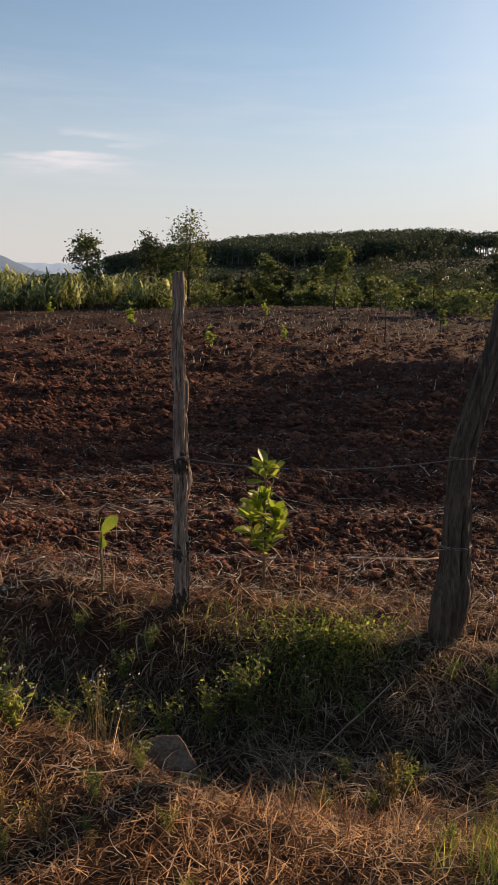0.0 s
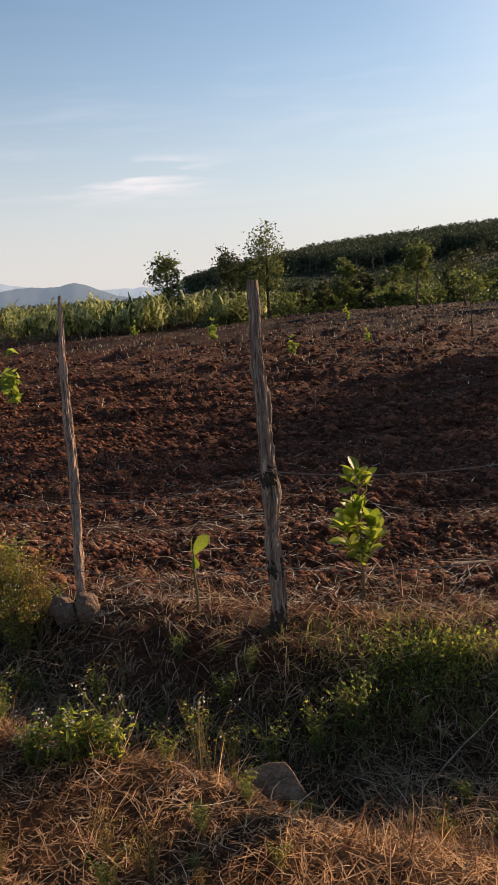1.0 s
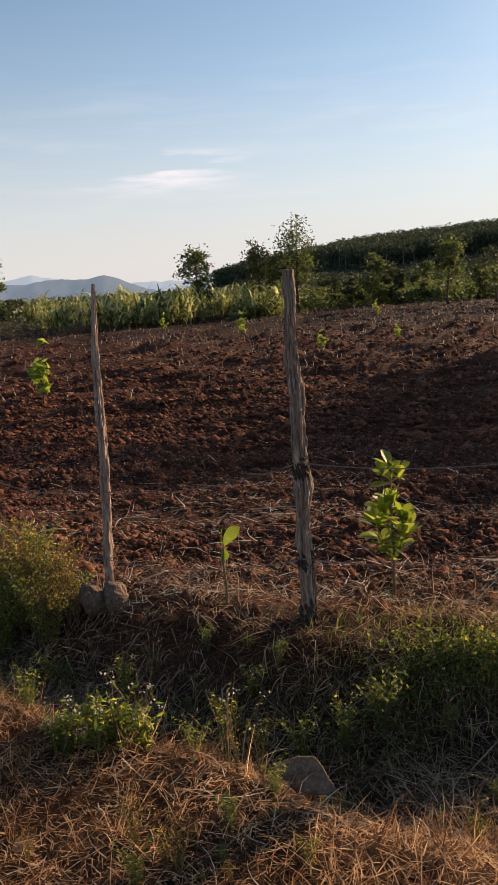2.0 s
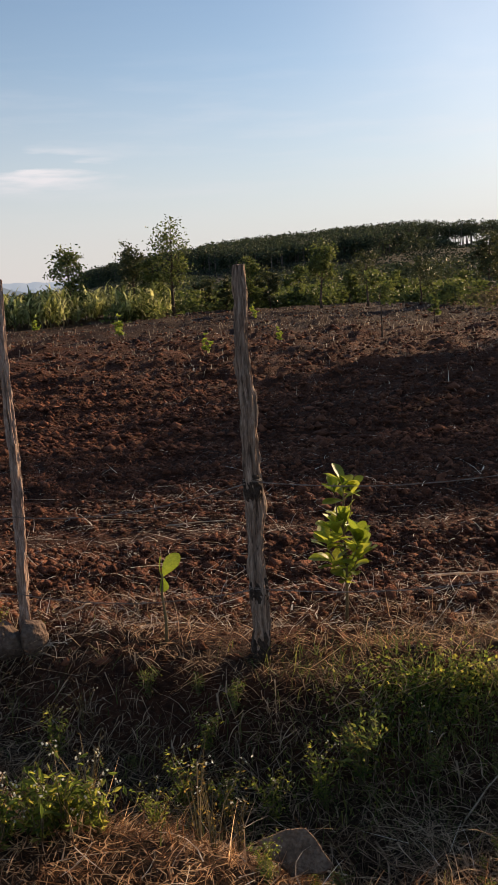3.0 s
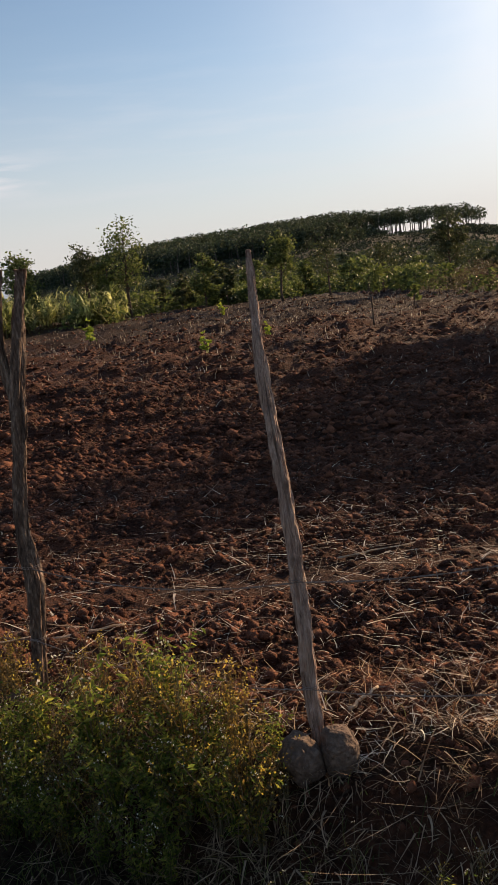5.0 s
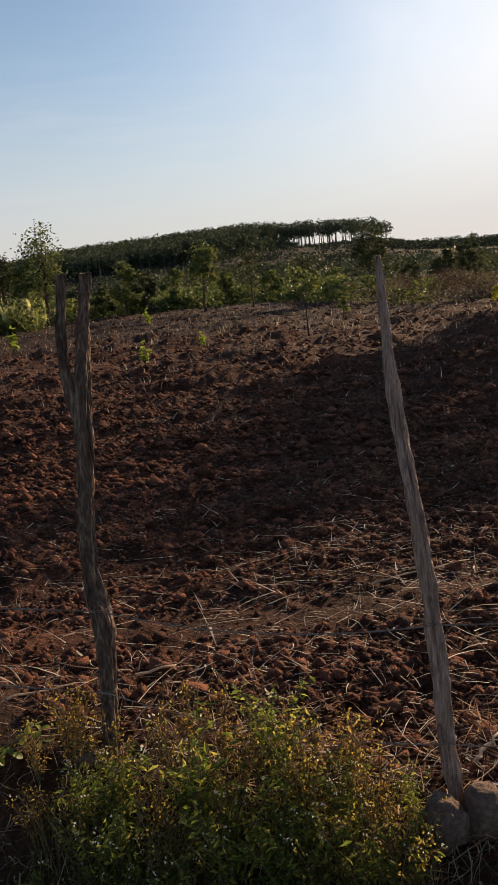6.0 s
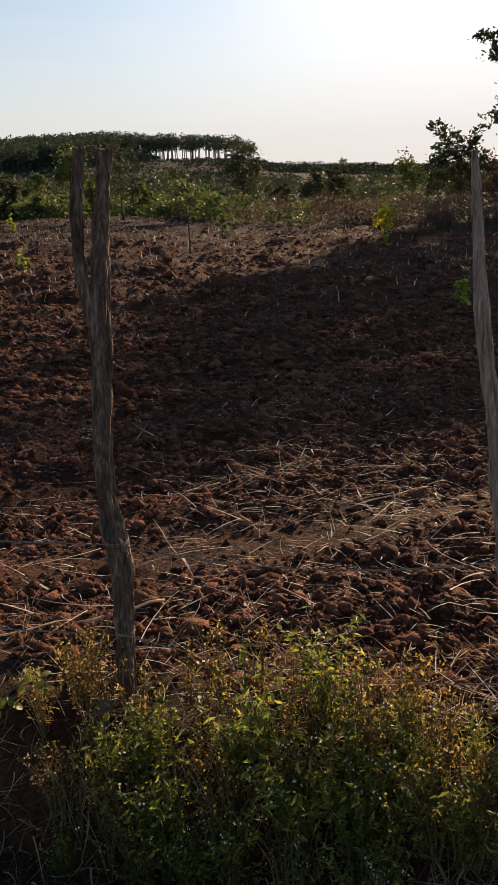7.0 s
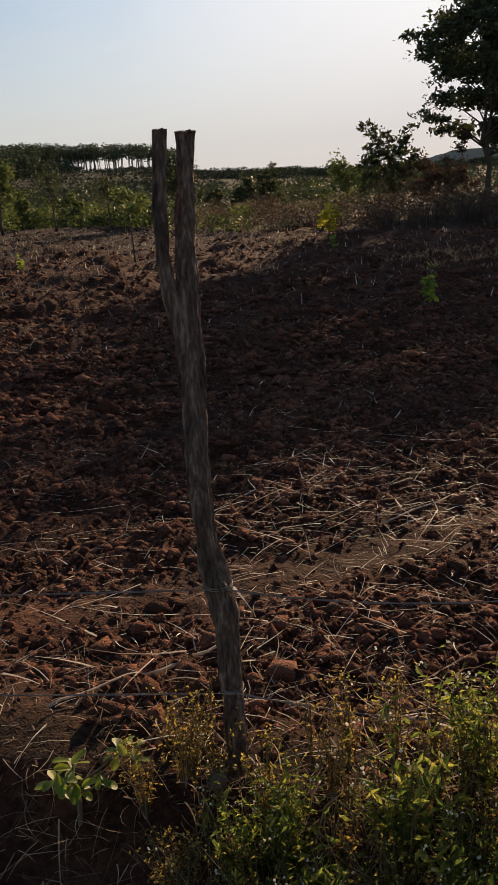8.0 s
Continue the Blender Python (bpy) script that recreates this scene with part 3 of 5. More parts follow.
def cane_field():
    """Long arching leaves on short canes."""
    rng = np.random.default_rng(12)
    n = 620
    x = rng.uniform(-24, -6.2, n)
    y = np.interp(x, [-30, -12, -6], [35, 35.5, 40]) + rng.uniform(0, 11, n)
    keep = (value_noise(x * 0.45, y * 0.45, 52) + 0.5 > np.interp(x, [-22, -17, -13, -9], [0.85, 0.55, 0.33, 0.25])) & ~((x < -16.5) & (y < 39))
    x, y = x[keep], y[keep]
    n = len(x)
    z = height(x, y, False)
    tall = rng.uniform(0.5, 1.75, n) * (0.85 + 0.5 * value_noise(x * 0.6, y * 0.6, 51))
    k = 18
    bx, by = np.repeat(x, k) + rng.normal(size=n * k) * 0.07, np.repeat(y, k) + rng.normal(size=n * k) * 0.07
    bz = np.repeat(z, k) + np.repeat(tall, k) * rng.uniform(0.15, 0.95, n * k)
    v, q = ribbons(np.stack([bx, by, bz], 1), rng.uniform(0, 6.28, n * k), rng.uniform(0.6, 1.25, n * k), rng.uniform(0.6, 1.4, n * k),
                   rng.uniform(1.2, 2.8, n * k), rng.uniform(0.07, 0.15, n * k), 4)
    tagged(array_object("cane_leaves", v, q, CANE), "pale green sugar cane with long arching leaves", "crop", kind="stuff")
    v, q = ribbons(np.stack([x, y, z], 1), rng.uniform(0, 6.28, n), tall, np.full(n, 1.5), rng.uniform(-0.1, 0.1, n), np.full(n, 0.06), 2)
    tagged(array_object("cane_stalks", v, q, STEM), "yellowed stalks of standing sugar cane", "crop", kind="stuff")


cane_field()


# ---- trees ----
def tree(label, at, tall, spread, leaf, mat, seed, first=0.35, stems=1, limbs=9, clumps=60, per=45, thick=0.035, droop=0.1, clump=0.085, up=(0.4, 1.1), top=99.0, category="tree", name="tree", group="", flat=0.7, jitter=0.13):
    """A tapered trunk with limbs and a crown of leaf clumps with gaps."""
    rng, rnd = np.random.default_rng(seed), random.Random(seed)
    root = thing(name, label, category, at, group)
    v, f, tips = [], [], []
    for s in range(stems):
        off = Vector((rnd.uniform(-1, 1), rnd.uniform(-1, 1), 0)) * (0.02 * tall if stems > 1 else 0)
        lean = Vector((rnd.uniform(-0.1, 0.1), rnd.uniform(-0.1, 0.1), 0)) * tall * (1.6 if stems > 1 else 0.6)
        line = [off + lean * (t ** 1.4) + Vector((rnd.uniform(-1, 1), rnd.uniform(-1, 1), 0)) * 0.012 * tall + Vector((0, 0, t * tall * 0.93 - 0.05)) for t in np.linspace(0, 1, 9)]
        tube(line, [tall * thick * (1.05 - 0.95 * t) * (1.25 if t == 0 else 1) for t in np.linspace(0, 1, 9)], 8, v, f, 0.08, seed)
        tips.append(line[-1])
        for i in range(limbs):
            t = first + (0.92 - first) * (i + rnd.random() * 0.6) / limbs
            k = t * 8
            p0 = line[int(k)].lerp(line[min(8, int(k) + 1)], k - int(k))
            a = i * 2.4 + rnd.uniform(-0.5, 0.5) + s
            reach = spread * 0.62 * (1.15 - 0.75 * abs((t - first) / (1 - first) - 0.35)) * rnd.uniform(0.7, 1.1)
            tip = p0 + Vector((math.cos(a) * reach, math.sin(a) * reach, reach * rnd.uniform(*up)))
            mid = p0.lerp(tip, 0.5) + Vector((0, 0, reach * 0.08))
            w = tall * thick * (1.05 - 0.95 * t)
            tube([p0, mid, tip], [w * 0.55, w * 0.35, w * 0.1], 5, v, f, 0.05, seed + i)
            tips += [tip, mid.lerp(tip, 0.5), tip + Vector((rnd.uniform(-1, 1), rnd.uniform(-1, 1), rnd.uniform(-0.5, 0.8))) * reach * 0.35]
    mesh_object("trunk", v, f, WOOD_DARK, root, smooth=True)
    cs = []
    for i in range(clumps):
        c = tips[i % len(tips)] + Vector((rnd.gauss(0, 1), rnd.gauss(0, 1), rnd.gauss(0, 1.2))) * spread * jitter
        m = int(per * rnd.uniform(0.5, 1.3))
        cs.append(rng.normal(size=(m, 3)) * tall * clump * rnd.uniform(0.35, 0.75) * (1, 1, flat) + tuple(c))
    cs = np.concatenate(cs)
    high = cs[:, 2] > top
    cs[high, 2] = top - 0.25 * (cs[high, 2] - top) - 0.3 * rng.random(high.sum())
    vv, q = leaf_cloud(cs, leaf, rng, 0.5, droop)
    array_object("crown", vv, q, mat, root)
    return root


def polar(az, r, x=-1.1, y=1.25):
    return on_ground(x + r * math.sin(radians(az)), y + r * math.cos(radians(az)))


tree("small leafy tree with a bare lower trunk at the cane's edge", polar(-13.2, 40), 3.6, 0.8, 0.16, LEAF_B, 31, 0.3, 1, 13, 80, 28, 0.028)
tree("slender tree with a patchy crown beside the cane", polar(-9.0, 43), 3.8, 0.9, 0.17, LEAF_A, 32, 0.4, 1, 11, 60, 34)
tree("tall thin young tree with an open feathery crown", polar(-6.5, 43), 4.9, 0.95, 0.15, LEAF_B, 33, 0.3, 1, 16, 85, 30, 0.02)
tree("bushy young tree at the field's edge", polar(-7.8, 42), 3.0, 0.9, 0.15, LEAF_B, 34, 0.15, 1, 12, 70, 40, 0.02)
tree("leafy young tree with bare lower trunk behind a brush heap", polar(-28.7, 48, 0.26, 0.19), 4.3, 1.15, 0.2, LEAF_B, 35, 0.14, 1, 18, 170, 42, 0.022, up=(0.1, 0.5))
tree("young tree with a rounded top past the field", polar(3.7, 42), 3.4, 0.95, 0.16, LEAF_B, 36, 0.4, 1, 12, 60, 42, 0.02)
tree("young tree with a dense drooping crown past the field", polar(14.7, 42), 3.4, 1.1, 0.17, LEAF_A, 37, 0.35, 1, 12, 60, 40, 0.022)
tree("thin young tree with light leaves past the field", polar(-1.35, 46), 2.9, 0.8, 0.16, LEAF_B, 38, 0.15, 1, 12, 55, 42, 0.02)
tree("thin young tree with sparse leaves past the field", polar(6.9, 41), 2.7, 0.7, 0.14, LEAF_A, 39, 0.35, 1, 10, 32, 30, 0.02)
tree("small sparse tree past the field", polar(10.4, 42), 2.4, 0.7, 0.14, LEAF_A, 40, 0.35, 1, 9, 30, 30, 0.02)
tree("thin light green sapling tree standing in the field", polar(9.1, 22), 1.75, 0.6, 0.12, LEAF_B, 41, 0.5, 1, 8, 26, 22, 0.014)
tree("dense green tree beyond the field", polar(23.0, 60, -2.84, 2.76), 2.4, 1.8, 0.22, LEAF_A, 42, 0.15, 1, 12, 60, 45)
for i, (az, r, h) in enumerate([(0.1, 46, 2.2), (1.8, 48, 2.3), (-2.9, 47, 1.7), (5.4, 51, 2.0), (-4.4, 50, 1.8), (12.6, 53, 1.6), (17.6, 52, 1.4), (8.3, 50, 1.7), (19.5, 56, 1.6)]):
    tree("leafy young tree in the growth past the field", polar(az, r), h, 0.75, 0.17, LEAF_B if i % 2 else LEAF_A, 60 + i, 0.12, 1, 9, 46, 40, 0.02, group="young trees past the field")

# the bank at the field's right side, with brush, one dense bush and the tall tree that shades the field
tree("open bush with many upright leafy stems", on_ground(17.6, 36.0), 2.9, 1.7, 0.19, LEAF_A, 51, 0.1, 8, 7, 120, 26, 0.011, clump=0.075, up=(0.8, 1.9), category="bush", name="bush")
tree("lower yellow-green bush beside the taller one", on_ground(15.4, 36.2), 2.2, 1.5, 0.15, LEAF_B, 52, 0.1, 5, 7, 100, 32, 0.013, category="bush", name="bush")
tree("russet drying bush beside the taller one", on_ground(19.2, 34.8), 1.9, 1.9, 0.14, LEAF_RED, 58, 0.08, 6, 7, 120, 40, 0.012, category="bush", name="bush")
tree("tall tree with spreading limbs and dark layered foliage", on_ground(19.0, 31.2), 8.4, 4.0, 0.2, LEAF_A, 53, 0.28, 2, 15, 92, 100, 0.013, 0.3, 0.06, (0.15, 0.75), flat=0.38, jitter=0.05)
# no trees known here; added to throw shade across the ploughed field
for i, (x, y, h) in enumerate([(23.4, 32.3, 7.9), (27.4, 29.4, 6.2), (31.6, 27.8, 6.2)]):
    tree("added tall tree with spreading limbs that shades the field", on_ground(x, y), h, 6.6, 0.3, LEAF_A, 54 + i * 20, 0.25, 2, 16, 230, 125, 0.015, 0.3, 0.06, (0.35, 0.8) if i == 0 else (0.25, 0.6), 9.2 if i == 0 else 7.6, group="tall trees beyond the bank")
tree("small yellow-green shrub at the field's edge", on_ground(7.45, 22.6), 0.68, 0.3, 0.15, GOLD, 55, 0.25, 1, 9, 30, 12, 0.02, category="shrub", name="shrub")
rb = np.random.default_rng(21)
scrub("brush_russet", [(x, float(edge_y(x)) + rb.uniform(0.5, 9), rb.uniform(0.7, 1.7), rb.uniform(0.5, 1.3)) for x in rb.uniform(8.6, 30, 150)], LEAF_RED, 0.11, 210,
      "russet dry brush on a low bank", seed=22, slim=0.3)
scrub("brush_green", [(x, float(edge_y(x)) + rb.uniform(4, 13), rb.uniform(0.7, 1.5), rb.uniform(0.6, 1.2)) for x in rb.uniform(9.5, 32, 30)], BRUSH, 0.11, 240,
      "dull green brush on a low bank", seed=23)
scrub("field_corner_scrub", [(rb.uniform(-24, -14), rb.uniform(33.5, 42), rb.uniform(0.5, 1.2), rb.uniform(0.15, 0.5)) for _ in range(60)], BRUSH, 0.12, 160,
      "dry brown brush at the field's corner", seed=29)
scrub("growth_right", [(rb.uniform(7.5, 26), rb.uniform(25, 52), rb.uniform(0.9, 2.2), rb.uniform(0.3, 0.8)) for _ in range(90)], BRUSH, 0.13, 170,
      "dull russet-green low growth behind the bank", seed=24)


def bank_grass():
    """Tall dry tussocks on the low bank at the field's side."""
    rng = np.random.default_rng(27)
    tx = rng.uniform(9.0, 28, 260)
    ty = edge_y(tx) + rng.uniform(-0.6, 7, 260)
    k = 40
    x, y = np.repeat(tx, k) + rng.normal(size=260 * k) * 0.12, np.repeat(ty, k) + rng.normal(size=260 * k) * 0.12
    n = len(x)
    v, q = ribbons(np.stack([x, y, height(x, y, False)], 1), rng.uniform(0, 6.28, n), rng.uniform(0.3, 0.8, n), rng.uniform(0.9, 1.5, n), rng.uniform(0.2, 1.3, n), rng.uniform(0.012, 0.022, n), 3)
    tagged(array_object("bank_grass", v, q, LEAF_RED), "tall reddish-brown dry grass on a low bank", "grass", kind="stuff")


bank_grass()


# ---- the fence ----
def post(name, label, lines, seed, mat=WOOD, gnarl=1.0):
    """A split, weathered pole: each line holds rows of x, y, z, radius and becomes a part."""
    base = Vector(lines[0][1][0][:3])
    root = thing(name, label, "fence post", base, "fence posts")
    rnd = random.Random(seed)
    for part_name, rows in lines:
        pts = smooth_line(rows, 20)
        sides, n = 56, len(pts)
        verts, faces = [], []
        cracks = [(rnd.randrange(sides), rnd.uniform(-0.2, 0.8), rnd.uniform(0.25, 0.7), rnd.uniform(0.14, 0.3)) for _ in range(17)]
        for i, p in enumerate(pts):
            q, t = np.array(p[:3]), i / (n - 1)
            for k in range(sides):
                a = 2 * math.pi * k / sides
                c, sn = math.cos(a), math.sin(a)
                drift = gnarl * 0.2 * noise.noise((c * 1.3 + seed, sn * 1.3, q[2] * 5.5)) + gnarl * 0.12 * noise.noise((c * 0.8, sn * 0.8 + seed, q[2] * 13)) + gnarl * 0.1 * noise.noise((c * 2.2 + seed, sn * 2.2, q[2] * 22)) + 0.15 * noise.noise((c * 4, sn * 4 + seed, q[2] * 6)) + 0.09 * noise.noise((c * 10, sn * 10, q[2] * 20))
                for col, lo, run, deep in cracks:
                    wander = col + 2.2 * noise.noise((q[2] * 3.0, col, seed))
                    off = abs((k - wander + sides / 2) % sides - sides / 2)
                    if off < 1.7 and lo < t < lo + run:
                        drift -= (1 - rise(t, 0.88, 0.97)) * deep * (1 - off / 1.7) * math.sin(math.pi * (t - lo) / run) ** 0.5
                r = p[3] * (1 + drift)
                top = 0.006 * noise.noise((c * 2, sn * 2, seed)) if i == n - 1 else 0
                verts.append((q[0] - base.x + c * r, q[1] - base.y + sn * r, q[2] - base.z + top))
        for i in range(n - 1):
            for k in range(sides):
                a, b = i * sides + k, i * sides + (k + 1) % sides
                faces.append((a, b, b + sides, a + sides))
        verts.append((pts[-1][0] - base.x, pts[-1][1] - base.y, pts[-1][2] - base.z + 0.003))
        faces += [((n - 1) * sides + k, (n - 1) * sides + (k + 1) % sides, n * sides) for k in range(sides)]
        mesh_object(part_name, verts, faces, mat, root)
    return root


POST_A = [(-0.244, 3.63, 0.02, 0.035), (-0.242, 3.63, 0.155, 0.034), (-0.238, 3.63, 0.343, 0.033), (-0.243, 3.63, 0.553, 0.031), (-0.241, 3.63, 0.759, 0.034), (-0.25, 3.63, 0.95, 0.029),
          (-0.247, 3.63, 1.13, 0.032), (-0.256, 3.63, 1.24, 0.029), (-0.258, 3.63, 1.448, 0.025), (-0.254, 3.63, 1.632, 0.0175)]
POST_B = [(-1.283, 3.95, -0.05, 0.023), (-1.286, 3.971, 0.128, 0.0225), (-1.291, 4.004, 0.313, 0.0225), (-1.291, 4.039, 0.508, 0.024), (-1.299, 4.073, 0.703, 0.0225),
          (-1.308, 4.107, 0.898, 0.0225), (-1.324, 4.142, 1.093, 0.0195), (-1.334, 4.176, 1.288, 0.018), (-1.334, 4.21, 1.481, 0.013), (-1.334, 4.238, 1.636, 0.008)]
POST_C = [(-2.253, 4.47, 0.05, 0.023), (-2.25, 4.485, 0.209, 0.024), (-2.242, 4.509, 0.322, 0.025), (-2.237, 4.533, 0.437, 0.028), (-2.233, 4.559, 0.564, 0.033), (-2.252, 4.58, 0.666, 0.030), (-2.257, 4.607, 0.792, 0.025),
          (-2.249, 4.635, 0.929, 0.027), (-2.235, 4.663, 1.063, 0.028), (-2.227, 4.691, 1.197, 0.030), (-2.214, 4.712, 1.302, 0.031), (-2.199, 4.737, 1.42, 0.028),
          (-2.18, 4.764, 1.55, 0.0205), (-2.165, 4.79, 1.65, 0.0205), (-2.164, 4.79, 1.674, 0.0225)]
POST_C2 = [(-2.226, 4.69, 1.15, 0.018), (-2.243, 4.705, 1.23, 0.021), (-2.26, 4.71, 1.31, 0.019), (-2.265, 4.715, 1.41, 0.018), (-2.254, 4.735, 1.54, 0.0165), (-2.238, 4.755, 1.677, 0.0155)]
POST_R = [(0.918, 3.495, -0.05, 0.066), (0.92, 3.499, 0.057, 0.066), (0.929, 3.503, 0.18, 0.071), (0.943, 3.507, 0.28, 0.081), (0.949, 3.51, 0.35, 0.075), (0.948, 3.514, 0.45, 0.063), (0.946, 3.521, 0.73, 0.055), (0.953, 3.527, 0.922, 0.05),
          (0.986, 3.532, 1.065, 0.051), (1.03, 3.538, 1.229, 0.050), (1.072, 3.543, 1.391, 0.047), (1.112, 3.551, 1.617, 0.045)]
post("fence_post", "weathered split wooden fence post with a blunt top", [("pole", POST_A)], 3, WOOD, 2.3)
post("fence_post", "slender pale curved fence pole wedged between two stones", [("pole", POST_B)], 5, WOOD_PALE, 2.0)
post("fence_post", "crooked forked fence post with two sawn prongs", [("pole", POST_C), ("prong", POST_C2)], 7, WOOD_BARK, 1.7)
post("fence_post", "thick crooked dark fence post with a swollen foot", [("pole", POST_R)], 9, WOOD_DARK, 0.45)


def bark_patch(owner, rows, lo, hi, seed):
    """A dark, flaking band of bark round a post."""
    v, f = [], []
    zs = np.linspace(lo, hi, 10)
    pts = [[float(np.interp(z, [r[2] for r in rows], [r[k] for r in rows])) for k in (0, 1, 3)] + [z] for z in zs]
    tube([(p[0] - owner.location.x, p[1] - owner.location.y, p[3] - owner.location.z) for p in pts],
         [p[2] * (0.9 + 0.24 * math.sin(math.pi * i / 9)) for i, p in enumerate(pts)], 22, v, f, 0.16, seed)
    mesh_object("bark_patch", v, f, ROT, owner, "dark flaking bark")


for ob in [o for o in scene.objects if o.name == "fence_post"]:
    bark_patch(ob, POST_A, 0.76, 0.86, 1)
    bark_patch(ob, POST_A, 0.36, 0.45, 2)
    bark_patch(ob, POST_A, 0.1, 0.24, 3)


def on_post(rows, z):
    return [float(np.interp(z, [r[2] for r in rows], [r[k] for r in rows])) for k in (0, 1)]


def barbed_wire(heights, seed):
    """Two twisted strands sagging from post to post, with barbs."""
    rnd = random.Random(seed)
    posts = [POST_C, POST_B, POST_A, POST_R]
    knots = [(p[0], p[1] - 0.03, z) for p, z in zip([on_post(r, z) for r, z in zip(posts, heights)], heights)]
    first, last = Vector(knots[0]), Vector(knots[-1])
    knots = [first + Vector((-4.0, 2.2, 0.05))] + [Vector(k) for k in knots] + [last + Vector((3.2, 0.1, 0.05))]
    root = thing("barbed_wire", "thin rusty barbed wire strung between the posts", "wire", knots[1], "wire strands")
    line = []
    for a, b in zip(knots, knots[1:]):
        for k in range(24):
            t = k / 24
            line.append(a.lerp(b, t) - Vector((0, 0, 0.05 * 4 * t * (1 - t))) - knots[1])
    for turn in (0, math.pi):
        v, f = tube([p + Vector((0, math.cos(i * 1.3 + turn), math.sin(i * 1.3 + turn))) * 0.0016 for i, p in enumerate(line)], [0.0013] * len(line), 5)
        mesh_object("strand", v, f, WIRE, root)
    for i in range(3, len(line) - 2, 3):
        v, f = [], []
        for _ in range(2):
            d = Vector((rnd.uniform(-0.5, 0.5), rnd.uniform(-1, 1), rnd.uniform(-1, 1))).normalized() * 0.014
            tube([-d, d], [0.0011, 0.0006], 4, v, f)
        ob = mesh_object("barb", v, f, WIRE, root)
        ob.location = line[i]
    for z, rows in zip(heights, posts):          # the turns of wire that tie it to each post
        x, y = on_post(rows, z)
        r = float(np.interp(z, [q[2] for q in rows], [q[3] for q in rows])) + 0.003
        loop = [Vector((x + math.cos(a) * r, y + math.sin(a) * r, z + 0.006 * a / 6.28 - 0.006)) - knots[1] for a in np.linspace(0, 12.6, 34)]
        v, f = tube(loop, [0.0014] * len(loop), 5)
        mesh_object("tie", v, f, WIRE, root)


barbed_wire([0.60, 0.62, 0.84, 0.90], 1)
barbed_wire([0.34, 0.29, 0.42, 0.52], 2)


# ---- stones ----
def stone(name, label, at, size, turn, seed, mat=STONE, flat=0.0, category="stone", fine=4, group="", taper=0.0):
    bm = bmesh.new()
    bmesh.ops.create_icosphere(bm, subdivisions=fine, radius=1)
    for v in bm.verts:
        p = v.co.copy()
        d = 1 + 0.26 * noise.noise(p * 1.1 + Vector((seed, 0, 0))) + 0.15 * noise.noise(p * 2.4 + Vector((0, seed, 0))) + 0.06 * noise.noise(p * 5 + Vector((0, 0, seed))) + 0.03 * noise.noise(p * 8)
        wide = 1 + taper * p.z
        v.co = Vector((p.x * size[0] * wide, p.y * size[1] * wide, p.z * size[2])) * d
        if flat:
            v.co.z = max(min(v.co.z, flat + 0.006 * noise.noise(p * 4)), -flat)
    me = bpy.data.meshes.new(name)
    bm.to_mesh(me)
    bm.free()
    me.materials.append(mat)
    me.polygons.foreach_set("use_smooth", [True] * len(me.polygons))
    ob = new(name, me)
    ob.matrix_world = pose(*at, *turn)
    return tagged(ob, label, category, group)


stone("stone", "rounded brown field stone leaning against a pole's foot", (-1.345, 3.895, 0.1), (0.063, 0.06, 0.095), (8, -20, 20), 3.1, taper=0.2)
stone("stone", "rounded brown stone packed against a pole's foot", (-1.226, 3.9, 0.11), (0.055, 0.058, 0.09), (6, 6, -30), 6.4, taper=0.3)


def slab(label, at, outline, thick, turn, seed):
    """A broken flat rock with an angular outline and a slightly domed top."""
    root_v, faces = [], []
    n = len(outline)
    for z, k in ((-thick, 0.95), (thick * 0.5, 1.0), (thick * 0.95, 0.96), (thick, 0.6), (thick * 1.02, 0.25)):
        for i in range(n):
            x, y = outline[i]
            x2, y2 = outline[(i + 1) % n]
            for t in (0, 0.33, 0.66):
                px, py = x + (x2 - x) * t, y + (y2 - y) * t
                j = 0.006 * noise.noise((px * 30, py * 30, z * 20 + seed))
                root_v.append((px * k + j, py * k + j, z + 0.005 * noise.noise((px * 18 * k, py * 18 * k, seed))))
    m = n * 3
    for r in range(4):
        faces += [(r * m + i, r * m + (i + 1) % m, (r + 1) * m + (i + 1) % m, (r + 1) * m + i) for i in range(m)]
    faces.append(tuple(4 * m + i for i in range(m)))
    ob = mesh_object("flat_rock", root_v, faces, SLATE)
    ob.matrix_world = pose(*at, *turn)
    return tagged(ob, label, "rock")


slab("flat grey-brown broken slab lying in dry grass", (-0.122, 2.575, 0.05), [(-0.105, 0.028), (-0.03, 0.056), (0.028, 0.062), (0.1, -0.03), (0.072, -0.05), (0.018, -0.053), (-0.015, -0.06), (-0.058, -0.022)], 0.011, (46, 4, 3), 2.0)
def tan_verge():
    """Dry tan grass along the far right side of the ploughed soil."""
    rng = np.random.default_rng(61)
    n = 4500
    x, y = rng.uniform(6.2, 11, n), rng.normal(17.0, 0.75, n)
    v, q = ribbons(np.stack([x, y, height(x, y)], 1), rng.uniform(0, 6.28, n), rng.uniform(0.06, 0.22, n), rng.uniform(0.1, 1.2, n), rng.uniform(0.2, 1.4, n), rng.uniform(0.006, 0.012, n), 3)
    tagged(array_object("tan_grass", v, q, STRAW), "tan dry grass beside the ploughed soil", "grass", kind="stuff")


tan_verge()
stone("stone", "small round stone in the weeds by a post", (-2.33, 4.42, 0.16), (0.025, 0.022, 0.022), (0, 0, 0), 4.4)


